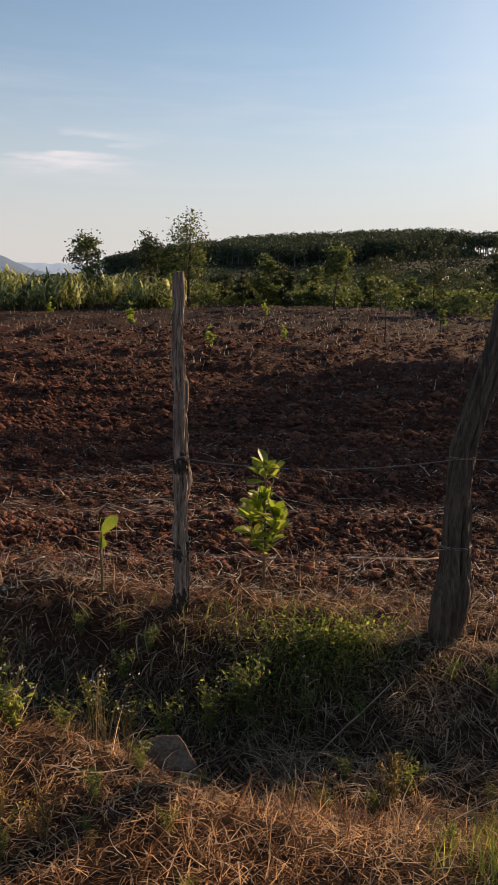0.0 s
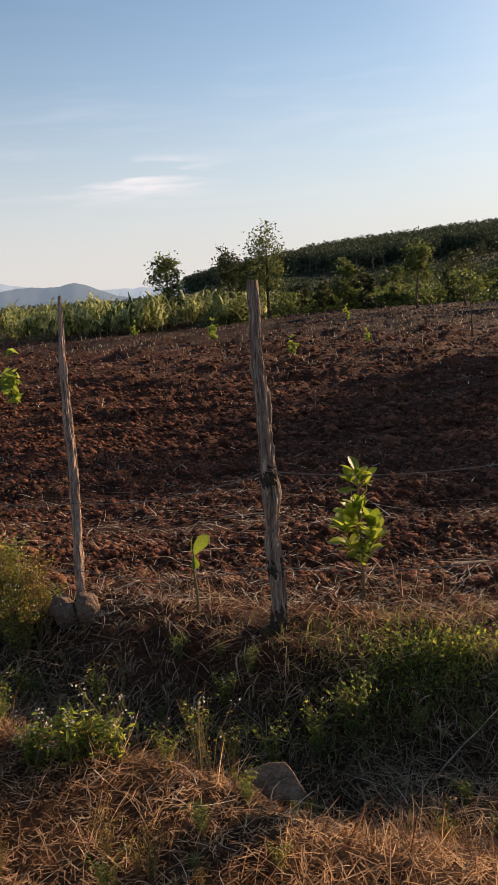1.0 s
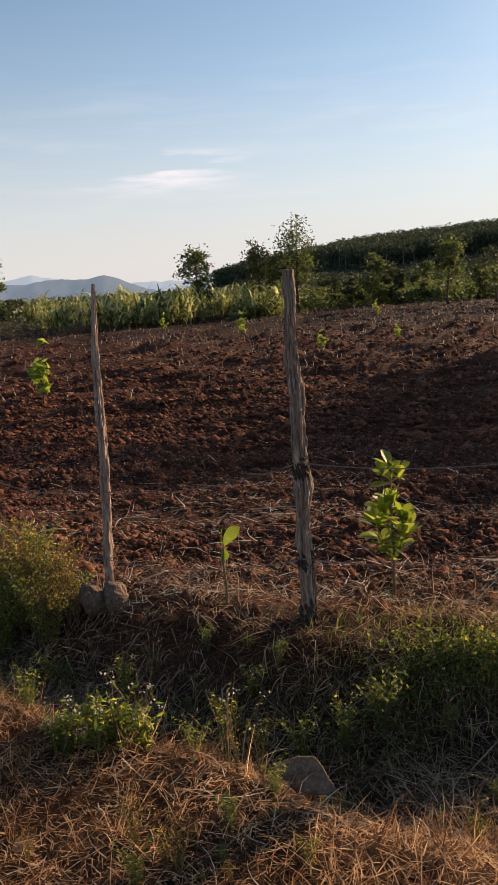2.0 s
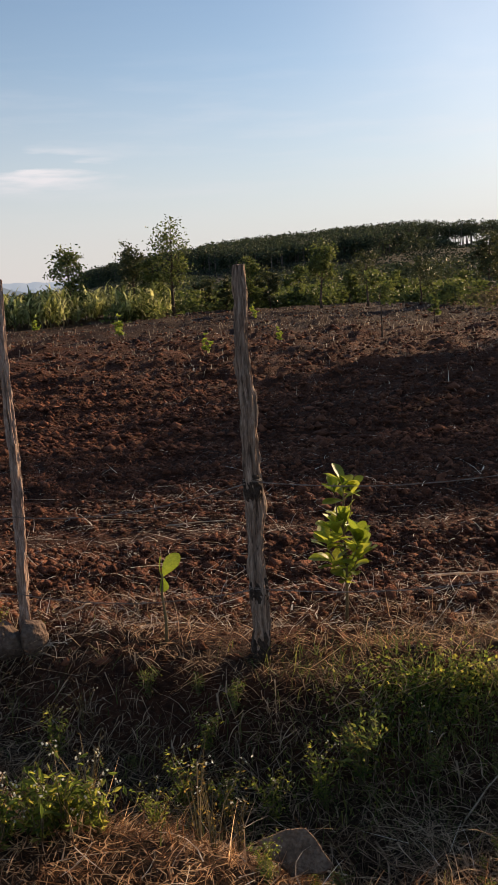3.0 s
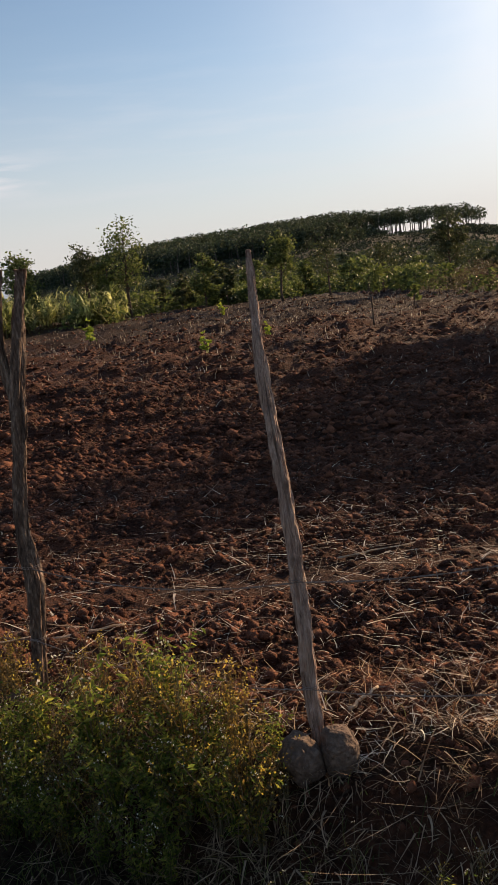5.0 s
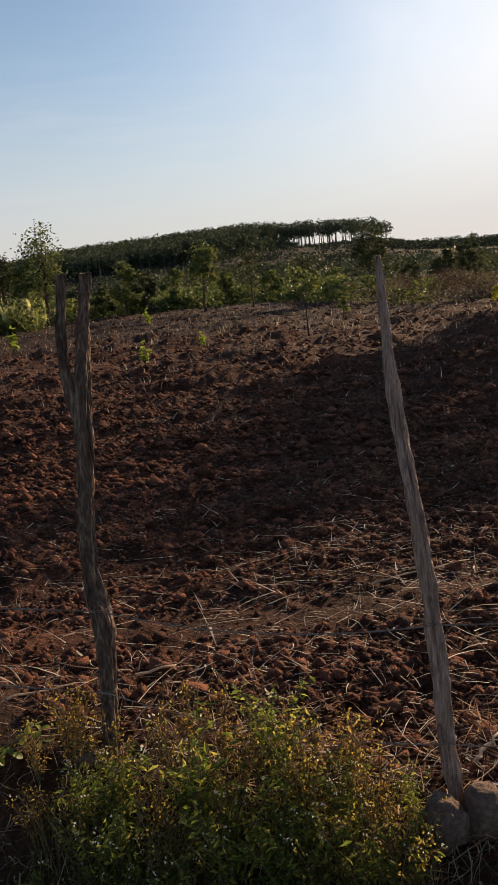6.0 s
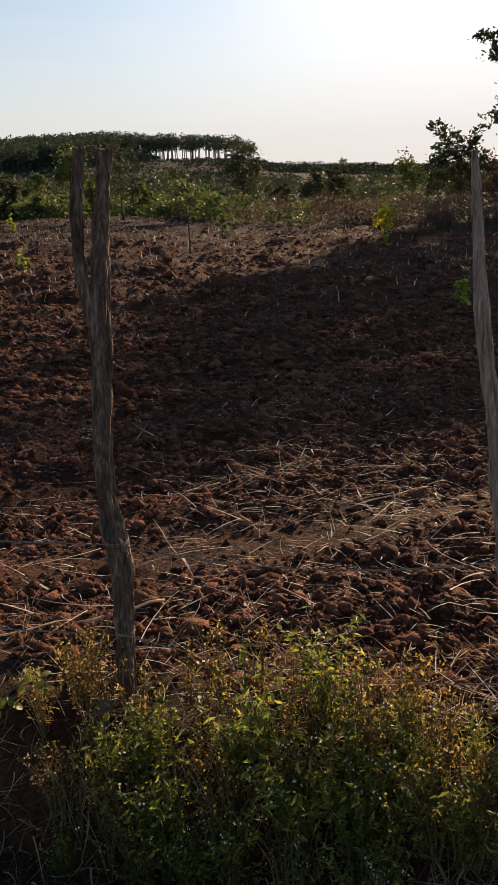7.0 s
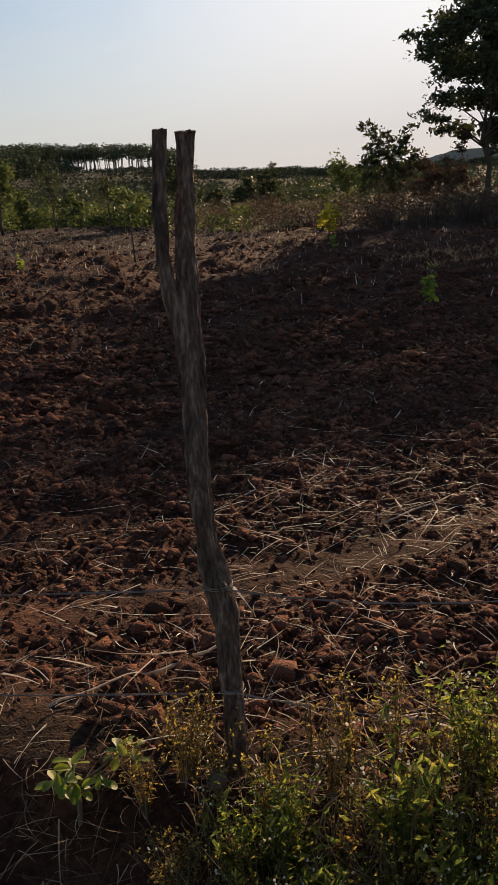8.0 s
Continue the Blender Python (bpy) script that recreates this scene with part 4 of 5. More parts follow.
# ---- soil clods, litter and grass ----
def clods():
    """Crumbled lumps: fine twelve-cornered ones near the fence, coarse six-cornered ones farther off."""
    rng = np.random.default_rng(77)
    t = (1 + 5 ** 0.5) / 2
    ico = np.array([(-1, t, 0), (1, t, 0), (-1, -t, 0), (1, -t, 0), (0, -1, t), (0, 1, t), (0, -1, -t), (0, 1, -t), (t, 0, -1), (t, 0, 1), (-t, 0, -1), (-t, 0, 1)]) / 1.9
    tri = np.array([(0, 11, 5), (0, 5, 1), (0, 1, 7), (0, 7, 10), (0, 10, 11), (1, 5, 9), (5, 11, 4), (11, 10, 2), (10, 7, 6), (7, 1, 8),
                    (3, 9, 4), (3, 4, 2), (3, 2, 6), (3, 6, 8), (3, 8, 9), (4, 9, 5), (2, 4, 11), (6, 2, 10), (8, 6, 7), (9, 8, 1)])
    octa = np.array([(1, 0, 0), (-1, 0, 0), (0, 1, 0), (0, -1, 0), (0, 0, 1), (0, 0, -1)], float)
    otri = np.array([(0, 2, 4), (2, 1, 4), (1, 3, 4), (3, 0, 4), (2, 0, 5), (1, 2, 5), (3, 1, 5), (0, 3, 5)])
    for name, y, shape, tris in (("soil_clods", 4.0 + 12 * rng.random(54000) ** 1.7, octa, otri), ("soil_lumps", 4.2 + 6.5 * rng.random(16500) ** 1.35, ico, tri), ("soil_clods_far", 9 + 36 * rng.random(52000) ** 1.7, octa, otri)):
        n = len(y)
        x = rng.uniform(0.2 - 0.68 * y, np.maximum(0.6 + 0.24 * y, 0.8 * y - 4.8))
        s = bank_s(x, y)
        keep = (s > 0.02 + 0.4 * rng.random(n)) & (y < edge_y(x) - 0.3) & (rng.random(n) > 0.8 * np.exp(-((y - 5.75 - 0.03 * x) / 0.24) ** 2))
        patchy = 0.3 + 1.1 * (value_noise(x * 0.8, y * 1.7 - 0.2 * x, 71) + 0.5) + 0.2 * np.sin(2 * np.pi * (y * 0.8 - 0.12 * x))
        keep &= rng.random(n) < patchy * (1 - 0.7 * rise(y, 20, 30))
        x, y = x[keep], y[keep]
        n = len(x)
        size = rng.gamma(1.25, 0.0062, n) * (0.65 + 0.075 * y) + 0.004
        size = np.minimum(size, 0.03 + 0.002 * y)
        if name == "soil_lumps":
            size = 0.007 + rng.gamma(1.0, 0.0085, n).clip(0, 0.042)
        if name == "soil_clods_far":
            size = np.minimum(rng.gamma(1.6, 0.016, n) * (0.5 + 0.028 * y), 0.085) + 0.01
        v = shape[None] * rng.uniform(0.45, 1.5, (n, len(shape), 1)) * (size[:, None, None] * rng.uniform(0.7, 1.3, (n, 1, 3)))
        a = rng.uniform(0, 6.28, n)
        c, sn = np.cos(a)[:, None], np.sin(a)[:, None]
        v = np.stack([v[..., 0] * c - v[..., 1] * sn, v[..., 0] * sn + v[..., 1] * c, v[..., 2] * (0.55 if name == "soil_clods_far" else 0.75)], -1)
        v = v + np.stack([x, y, height(x, y) + size * 0.1], 1)[:, None]
        q = tris[None] + np.arange(n)[:, None, None] * len(shape)
        tagged(array_object(name, v.reshape(-1, 3), q.reshape(-1, 3), CLOD, smooth=True), "crumbly red-brown clods of freshly ploughed soil", "soil", kind="stuff")


clods()


def strewn(name, x, y, length, lift, droop, width, mat, label, seed, seg=3, dz=0.01, category="grass", az=None, curl=0.6):
    rng = np.random.default_rng(seed)
    n = len(x)
    z = height(x, y) + dz * rng.random(n)
    v, q = ribbons(np.stack([x, y, z], 1), rng.uniform(0, 6.28, n) if az is None else az, length, lift, droop, width, seg, rng.normal(size=n) * curl)
    return tagged(array_object(name, v, q, mat), label, category, kind="stuff")


def litter():
    rng = np.random.default_rng(5)
    n = 23000                                      # broken stalks on the ploughed soil
    y = 3.9 + 16 * rng.random(n) ** 2.4
    x = rng.uniform(-1, 1, n) * (2.2 + 0.4 * y) - 0.6
    dens = 0.35 + 1.3 * np.clip(value_noise(x * 0.7, y * 0.9, 31) + 0.25, 0, 1)
    dens = dens + 0.6 * np.exp(-((y - 4.6) / 0.8) ** 2)
    dens = dens + 1.2 * np.exp(-((x + 0.9) ** 2 / 0.8 + (y - 6.2) ** 2 / 0.5))
    k = (rng.random(n) < dens) & (bank_s(x, y) > -0.05)
    x, y = x[k], y[k]
    n = len(x)
    strewn("field_litter", x, y, rng.gamma(1.3, 0.055, n) + 0.02, rng.uniform(-0.05, 0.35, n), rng.uniform(-0.2, 0.6, n), rng.gamma(1.6, 0.0013, n) * (0.75 + y * 0.09) + 0.0008,
           LITTER, "bleached broken stalks scattered over ploughed soil", 6, dz=0.03, category="straw", curl=0.4)
    n = 170                                       # a loose scatter of longer stalks raked together
    x, y = rng.normal(-0.9, 0.5, n), rng.normal(6.2, 0.5, n)
    strewn("stalk_heap", x, y, rng.gamma(2.0, 0.045, n) + 0.04, rng.uniform(-0.05, 0.35, n), rng.uniform(-0.1, 0.5, n), rng.uniform(0.0025, 0.005, n), LITTER,
           "loose heap of bleached stalks on ploughed soil", 8, 4, 0.06, "straw", curl=0.35)
    n = 130                                       # the longer stalks
    x, y = np.concatenate([rng.normal(-0.95, 0.6, 100), rng.uniform(-4, 3, 30)]), np.concatenate([rng.normal(6.3, 0.5, 100), rng.uniform(4.4, 8, 30)])
    k = bank_s(x, y) > 0.2
    x, y = x[k], y[k]
    n = len(x)
    strewn("long_stalks", x, y, rng.uniform(0.15, 0.5, n), rng.uniform(0.0, 0.12, n), rng.uniform(0.0, 0.3, n), rng.uniform(0.003, 0.006, n), LITTER,
           "long pale dry stalks lying on the soil", 7, 5, 0.04, "straw", az=rng.choice([0, np.pi], n) + rng.normal(size=n) * 0.6, curl=0.4)


litter()


def stubble():
    """Short dry stalks left standing in the far part of the field."""
    rng = np.random.default_rng(51)
    n = 26000
    y = rng.uniform(12, 46, n)
    x = rng.uniform(0.2 - 0.68 * y, np.maximum(0.6 + 0.24 * y, 0.8 * y - 4.8))
    k = (y < edge_y(x)) & (rng.random(n) < np.clip((y - 12) / 14, 0.1, 1) * (0.6 + value_noise(x * 0.5, y * 0.7, 53)))
    x, y = x[k], y[k]
    n = len(x)
    strewn("stubble", x, y, rng.uniform(0.05, 0.2, n), rng.uniform(0.1, 1.4, n), rng.uniform(0.0, 1.0, n), rng.uniform(0.004, 0.014, n), LITTER, "dry stubble in the far part of the field", 54, 2, 0.02)


stubble()


def bare(x, y):
    """How open the bank's earth lies: the broken faces under the fence."""
    b = np.zeros_like(x)
    for cx, cy, rx, ry in [(-1.0, 3.84, 0.15, 0.14), (-1.29, 3.8, 0.16, 0.13), (1.2, 3.05, 0.22, 0.12), (-0.75, 3.62, 0.2, 0.1), (0.75, 3.4, 0.1, 0.1)]:
        b = np.maximum(b, np.exp(-((x - cx) / rx) ** 2 - ((y - cy) / ry) ** 2))
    return b


def bank_clods():
    """Crumbs of earth along the top of the bank, where the plough turned."""
    rng = np.random.default_rng(91)
    n = 5200
    x = rng.uniform(-2.6, 2.2, n)
    y = fence_y(x) + rng.uniform(-0.3, 0.75, n) / 0.93
    k = rng.random(n) < np.clip(0.5 + 1.5 * value_noise(x * 2.6, y * 2.6, 92), 0.08, 1) * rise(bank_s(x, y), -0.32, 0.1)
    x, y = x[k], y[k]
    n = len(x)
    size = 0.005 + rng.gamma(1.1, 0.0072, n).clip(0, 0.034)
    octa = np.array([(1, 0, 0), (-1, 0, 0), (0, 1, 0), (0, -1, 0), (0, 0, 1), (0, 0, -1)], float)
    tris = np.array([(0, 2, 4), (2, 1, 4), (1, 3, 4), (3, 0, 4), (2, 0, 5), (1, 2, 5), (3, 1, 5), (0, 3, 5)])
    v = octa[None] * rng.uniform(0.5, 1.4, (n, 6, 1)) * (size[:, None, None] * rng.uniform(0.7, 1.3, (n, 1, 3)))
    a = rng.uniform(0, 6.28, n)
    c, sn = np.cos(a)[:, None], np.sin(a)[:, None]
    v = np.stack([v[..., 0] * c - v[..., 1] * sn, v[..., 0] * sn + v[..., 1] * c, v[..., 2] * 0.8], -1) + np.stack([x, y, height(x, y) + size * 0.1], 1)[:, None]
    q = tris[None] + np.arange(n)[:, None, None] * 6
    tagged(array_object("bank_clods", v.reshape(-1, 3), q.reshape(-1, 3), CLOD, smooth=True), "crumbs of red-brown earth on top of the bank", "soil", kind="stuff")


bank_clods()


def verge():
    rng = np.random.default_rng(15)

    def area(n, lo, hi, x0=-4.6, x1=2.6):
        x = rng.uniform(x0, x1, n)
        s = rng.uniform(lo, hi, n)
        return x, fence_y(x) + s / 0.93

    x, y = area(64000, -2.9, -0.82, -2.6, 2.4)   # matted straw on the near side
    edge = (1 - rise(-bank_s(x, y) + 0.5 * value_noise(x * 1.3, y * 1.3, 45), 1.9, 2.9)) * rise(x, -2.6, -1.5) * (1 - rise(x, 1.4, 2.4))
    k = rng.random(len(x)) < edge
    x, y = x[k], y[k]
    x2, y2 = area(9000, -3.6, -0.85, -4.6, -1.7)
    x, y = np.concatenate([x, x2]), np.concatenate([y, y2])
    n = len(x)
    clump = np.clip(value_noise(x * 2.4, y * 2.4, 41) + 0.35 * value_noise(x * 7, y * 7, 42) + 0.5, 0, 1)
    strewn("straw_mat", x, y, rng.gamma(1.8, 0.027, n) * (0.5 + 0.9 * clump) + 0.018, rng.uniform(-0.2, 1.25, n) * clump, rng.uniform(-0.4, 1.5, n), rng.uniform(0.0022, 0.0052, n), STRAW,
           "matted orange-brown dry grass on the verge", 16, 2, 0.035, curl=0.9)
    n = 15000                                    # thinner straw over the rest of the verge
    x, y = rng.uniform(-7.5, 5.5, n), rng.uniform(-4.5, 3.2, n)
    k = (bank_s(x, y) < -1.0) & (rng.random(n) < 0.35 + 0.65 * rise(y, -2.0, 1.5))
    x, y = x[k], y[k]
    n = len(x)
    strewn("verge_straw", x, y, rng.gamma(2.0, 0.04, n) + 0.02, rng.uniform(-0.1, 0.9, n), rng.uniform(-0.2, 1.2, n), rng.uniform(0.002, 0.006, n), STRAW,
           "thin dry grass over the trodden verge", 56, 2, 0.03, curl=0.5)
    n = 2600                                     # leaning tufts that stand out of the mat
    x, y = area(n // 13, -2.3, -0.8, -1.9, 1.7)
    x, y = np.repeat(x, 13) + rng.normal(size=n) * 0.02, np.repeat(y, 13) + rng.normal(size=n) * 0.02
    strewn("straw_tufts", x, y, rng.uniform(0.05, 0.17, n), rng.uniform(0.5, 1.4, n), rng.uniform(0.0, 1.2, n), rng.uniform(0.0016, 0.0036, n), STRAW,
           "upright dry grass tufts on the verge", 46, 3, 0.0, curl=0.4)
    n = 700                                      # broken stems among it
    x, y = area(n, -2.2, -0.6, -1.9, 1.7)
    strewn("verge_stems", x, y, rng.uniform(0.05, 0.22, n), rng.uniform(0.0, 0.4, n), rng.uniform(0.0, 0.5, n), rng.uniform(0.002, 0.0045, n), LITTER,
           "thicker pale stems lying in the dry grass", 26, 4, 0.04, curl=0.8)
    x, y = area(28000, -0.95, -0.05, -3.0, 2.0)               # hanging over the ditch
    k = rng.random(len(x)) < np.clip(0.75 + 1.6 * value_noise(x * 2.5, y * 2.5, 44), 0.15, 1) * (1 - 0.75 * bare(x, y)) * np.interp(x, [-2.6, -2.3, -1.1, -0.7, -0.2, 0.2], [0.3, 1, 1, 0.7, 0.6, 1]) * (1 - rise(x, 1.3, 2.0))
    x, y = x[k], y[k]
    n = len(x)
    strewn("ditch_straw", x, y, rng.gamma(2.2, 0.04, n) + 0.03, rng.uniform(-0.6, 0.7, n), rng.uniform(-0.4, 1.4, n), rng.gamma(2.0, 0.0011, n) + 0.0009, STRAW_GREY,
           "grey-brown dry grass hanging down the ditch bank", 17, 4, 0.03, az=rng.normal(-1.6, 1.2, n), curl=0.9)
    n = 2200                                     # bleached stems fallen down the bank
    x, y = area(n, -0.9, -0.02, -2.0, 1.6)
    strewn("ditch_stems", x, y, rng.gamma(2.2, 0.04, n) + 0.03, rng.uniform(-0.7, 0.4, n), rng.uniform(-0.2, 0.9, n), rng.gamma(2.0, 0.0009, n) + 0.0009, STRAW_GREY,
           "grey bleached stems fallen down the ditch bank", 47, 4, 0.04, az=rng.normal(-1.6, 0.9, n), curl=0.3)
    n = 8000                                     # flattened straw over the bank's top
    x, y = area(n, -0.2, 0.5, -1.9, 1.8)
    k = rng.random(n) < np.clip(0.5 + 1.6 * value_noise(x * 3, y * 3, 48), 0.08, 1) * (1 - 0.9 * bare(x, y)) * np.interp(x, [-1.9, -1.5, -1.2, -0.2, 0.6, 1.2, 1.8], [0, 0.5, 0.6, 0.7, 1, 1, 0])
    x, y = x[k], y[k]
    n = len(x)
    strewn("bank_mat", x, y, rng.gamma(2.0, 0.035, n) + 0.02, rng.uniform(-0.1, 0.6, n), rng.uniform(-0.1, 0.9, n), rng.uniform(0.0018, 0.0046, n), STRAW,
           "brown flattened straw over the top of the bank", 49, 3, 0.03, curl=0.5)
    x, y = area(7500, -0.15, 0.6)                # short dry tufts on the bank's top
    k = rng.random(len(x)) < np.interp(x, [-3, -1.5, -0.9, 0.3], [0.25, 0.25, 0.45, 0.9]) * (1 - 0.9 * bare(x, y))
    x, y = x[k], y[k]
    n = len(x)
    strewn("bank_straw", x, y, rng.uniform(0.03, 0.11, n), rng.uniform(0.1, 1.2, n), rng.uniform(0.0, 1.6, n), rng.uniform(0.0015, 0.0035, n), STRAW_GREY,
           "short tan dry grass on top of the bank", 18, 3)
    n = 2600                                     # low creeping weed at the edge of the bank
    x = np.concatenate([rng.normal(0.43, 0.15, 2100), rng.normal(0.12, 0.1, 500)])
    y = np.concatenate([rng.normal(3.36, 0.085, 2100), rng.normal(3.2, 0.09, 500)])
    v, q = leaf_cloud(np.stack([x, y, height(x, y) + 0.075 * rng.random(n)], 1), 0.017, rng, 0.65)
    tagged(array_object("creeping_weed", v, q, WEED), "low bright green creeping weed on the bank's edge", "weed", kind="stuff")
    n = 260                                      # one long-bladed green tuft at the verge's edge
    x, y = rng.normal(0.88, 0.09, n), rng.normal(2.1, 0.08, n)
    strewn("grass_tuft", x, y, rng.uniform(0.08, 0.2, n), rng.uniform(0.6, 1.5, n), rng.uniform(0.1, 0.9, n), rng.uniform(0.0025, 0.0048, n), WEED,
           "long-bladed yellow-green grass tuft in dry straw", 66, 4, 0.0, curl=0.3)
    gx, gy = [], []
    for cx, cy, r, m in [(0.42, 3.3, 0.17, 800), (0.15, 3.15, 0.2, 220), (0.3, 2.95, 0.25, 160), (-0.35, 3.1, 0.3, 500), (1.05, 2.1, 0.16, 420), (0.2, 3.5, 0.25, 500), (-1.6, 3.5, 0.35, 500), (-2.4, 4.0, 0.4, 700)]:
        gx.append(rng.normal(cx, r, m))
        gy.append(rng.normal(cy, r * 0.6, m))
    x, y = np.concatenate(gx), np.concatenate(gy)
    n = len(x)
    strewn("green_grass", x, y, rng.uniform(0.04, 0.13, n), rng.uniform(0.5, 1.5, n), rng.uniform(0.2, 1.6, n), rng.uniform(0.002, 0.005, n), GRASS,
           "green grass tufts growing on the ditch bank", 19, 3)


verge()


# ---- plants ----
def big_leaf_mesh(seed):
    """An obovate, cupped leaf 1 long, with its midrib along +x."""
    rnd = random.Random(seed)
    cup, arch = rnd.uniform(0.15, 0.4), rnd.uniform(0.05, 0.35)
    verts, faces = [], []
    rows = [(0.0, 0.02), (0.12, 0.07), (0.3, 0.16), (0.5, 0.24), (0.7, 0.28), (0.86, 0.235), (0.96, 0.13), (1.0, 0.03)]
    for t, w in rows:
        for k in (-1, -0.5, 0, 0.5, 1):
            verts.append((t, k * w, cup * abs(k) * w - arch * t * t + 0.012 * math.sin(t * 25) * abs(k)))
    for i in range(len(rows) - 1):
        for k in range(4):
            a = i * 5 + k
            faces.append((a, a + 1, a + 6, a + 5))
    me = bpy.data.meshes.new("leaf")
    me.from_pydata(verts, [], faces)
    me.materials.append(CASHEW)
    me.polygons.foreach_set("use_smooth", [True] * len(me.polygons))
    return me


LEAF_MESHES = [big_leaf_mesh(s) for s in range(5)]


def cashew(label, at, stem, whorls, seed):
    """A sapling: bare stem and whorls of big leaves; whorls hold height, number, leaf length, upward tilt."""
    rnd = random.Random(seed)
    root = thing("cashew_sapling", label, "sapling", at)
    v, f = tube([(0, 0, -0.03), (0.006, 0, stem * 0.35), (-0.004, 0.004, stem * 0.7), (0.004, 0, stem)], [0.008, 0.0065, 0.005, 0.003], 8, rough=0.05, seed=seed)
    stalk = mesh_object("stem", v, f, STEM, root, smooth=True)
    k = 0
    for h, count, size, tilt, *off in whorls:
        off = off or (0, 0)
        if off[0] or off[1]:
            v, f = tube([(0, 0, h * 0.7), (off[0] * 0.6, off[1] * 0.6, h * 0.82), (off[0], off[1], h)], [0.004, 0.003, 0.002], 6)
            mesh_object("twig", v, f, STEM, stalk, smooth=True)
        for i in range(count):
            k += 1
            ob = new("leaf", LEAF_MESHES[k % 5])
            ob.parent = stalk
            s = size * rnd.uniform(0.75, 1.15)
            turn = Euler((rnd.uniform(-0.5, 0.5), -radians(tilt + rnd.uniform(-22, 22)), k * 2.4 + rnd.uniform(-0.4, 0.4)))
            ob.matrix_local = Matrix.LocRotScale((off[0], off[1], h + rnd.uniform(-0.02, 0.02)), turn, (s, s, s))
    return root


cashew("cashew sapling with whorls of bright yellow-green leaves", on_ground(0.115, 3.98), 0.64,
       [(0.19, 9, 0.075, 30), (0.235, 11, 0.09, 40, 0.035, 0.02), (0.27, 11, 0.095, 35, -0.055, -0.02), (0.3, 12, 0.1, 45, 0.06, 0.01), (0.34, 12, 0.105, 45, -0.07, 0.0), (0.36, 11, 0.105, 55, 0.055, -0.03), (0.4, 10, 0.1, 60, -0.03, 0.02), (0.44, 7, 0.1, 65), (0.56, 6, 0.09, 30), (0.6, 6, 0.095, 60), (0.575, 4, 0.085, 45, 0.04, 0.01), (0.57, 4, 0.085, 50, -0.04, 0.0)], 11)
seedling = cashew("thin cashew seedling with three green leaves", on_ground(-0.632, 3.74), 0.3, [], 13)
for k, (angle, roll, size, h) in enumerate([(56, 68, 0.112, 0.285), (104, 12, 0.085, 0.285), (-80, 60, 0.075, 0.29)]):
    ob = new("leaf", LEAF_MESHES[k])
    ob.parent = seedling.children[0]
    ob.matrix_local = Matrix.Translation((0, 0, h)) @ Matrix.Rotation(-radians(angle), 4, "Y") @ Matrix.Rotation(radians(roll), 4, "X") @ Matrix.Scale(size, 4)
cashew("yellow-green broad-leaved plant hanging over the ditch", on_ground(-2.65, 4.57), 0.17, [(0.11, 8, 0.05, -10), (0.14, 7, 0.055, 5, -0.04, 0), (0.165, 7, 0.05, 25), (0.15, 7, 0.05, 10, 0.12, 0.03), (0.12, 6, 0.045, -10, 0.06, -0.03), (0.13, 6, 0.042, 10, 0.16, 0.02)], 14)


def sapling(at, tall, seed, label="small bright green sapling in ploughed soil", mat=SAPLEAF):
    return tree(label, at, tall, tall * 0.16, tall * 0.17, mat, seed, 0.25, 1, 8, 17, 5, 0.012, 0.0, 0.07, category="sapling", name="sapling", group="saplings in the field")


sapling(on_ground(-5.55, 12.4), 1.15, 81, "leafy bright green sapling in ploughed soil")
sapling(on_ground(-1.84, 18.5), 0.55, 82)
sapling(on_ground(-0.31, 22.9), 0.5, 83)
sapling(on_ground(-1.4, 34.0), 0.8, 84)
sapling(on_ground(-5.5, 27.5), 1.0, 85)
sapling(on_ground(3.35, 12.0), 0.68, 86, "yellow-green sapling on bare soil")
sapling(on_ground(6.6, 20.8), 0.55, 87)
sapling(on_ground(-9.3, 31.0), 0.9, 88)
sapling(on_ground(4.6, 28.0), 1.2, 89, "thin sparse sapling in ploughed soil", LEAF_B)


def weed_meshes(seed, tall, stems, leaves, leaf, leafmat, flowers, flowermat):
    rng, rnd = np.random.default_rng(seed), random.Random(seed)
    v, f, cs, fl = [], [], [], []
    for i in range(stems):
        a, out = rnd.uniform(0, 6.28), rnd.uniform(0.05, 0.45) * tall
        tip = Vector((math.cos(a) * out, math.sin(a) * out, tall * rnd.uniform(0.6, 1.1)))
        mid = Vector((tip.x * 0.35, tip.y * 0.35, tip.z * 0.55))
        tube([(tip.x * 0.05, tip.y * 0.05, -0.02), mid, tip], [0.0022, 0.0016, 0.0008], 5, v, f, cap=False)
        for t in np.linspace(0.15, 1, leaves):
            p = (mid * (2 * t) if t < 0.5 else mid.lerp(tip, 2 * t - 1))
            cs.append((p.x + rnd.gauss(0, leaf * 0.55), p.y + rnd.gauss(0, leaf * 0.55), p.z + rnd.gauss(0, leaf * 0.3)))
        if rnd.random() < flowers:
            for _ in range(3):
                fl.append((tip.x + rnd.gauss(0, 0.012), tip.y + rnd.gauss(0, 0.012), tip.z + rnd.gauss(0, 0.01)))
    made = []
    for name, verts, faces, mat in (("stem", v, f, STEM),):
        me = bpy.data.meshes.new(name)
        me.from_pydata(verts, [], faces)
        me.materials.append(mat)
        made.append((name, me))
    return made, np.array(cs), np.array(fl)


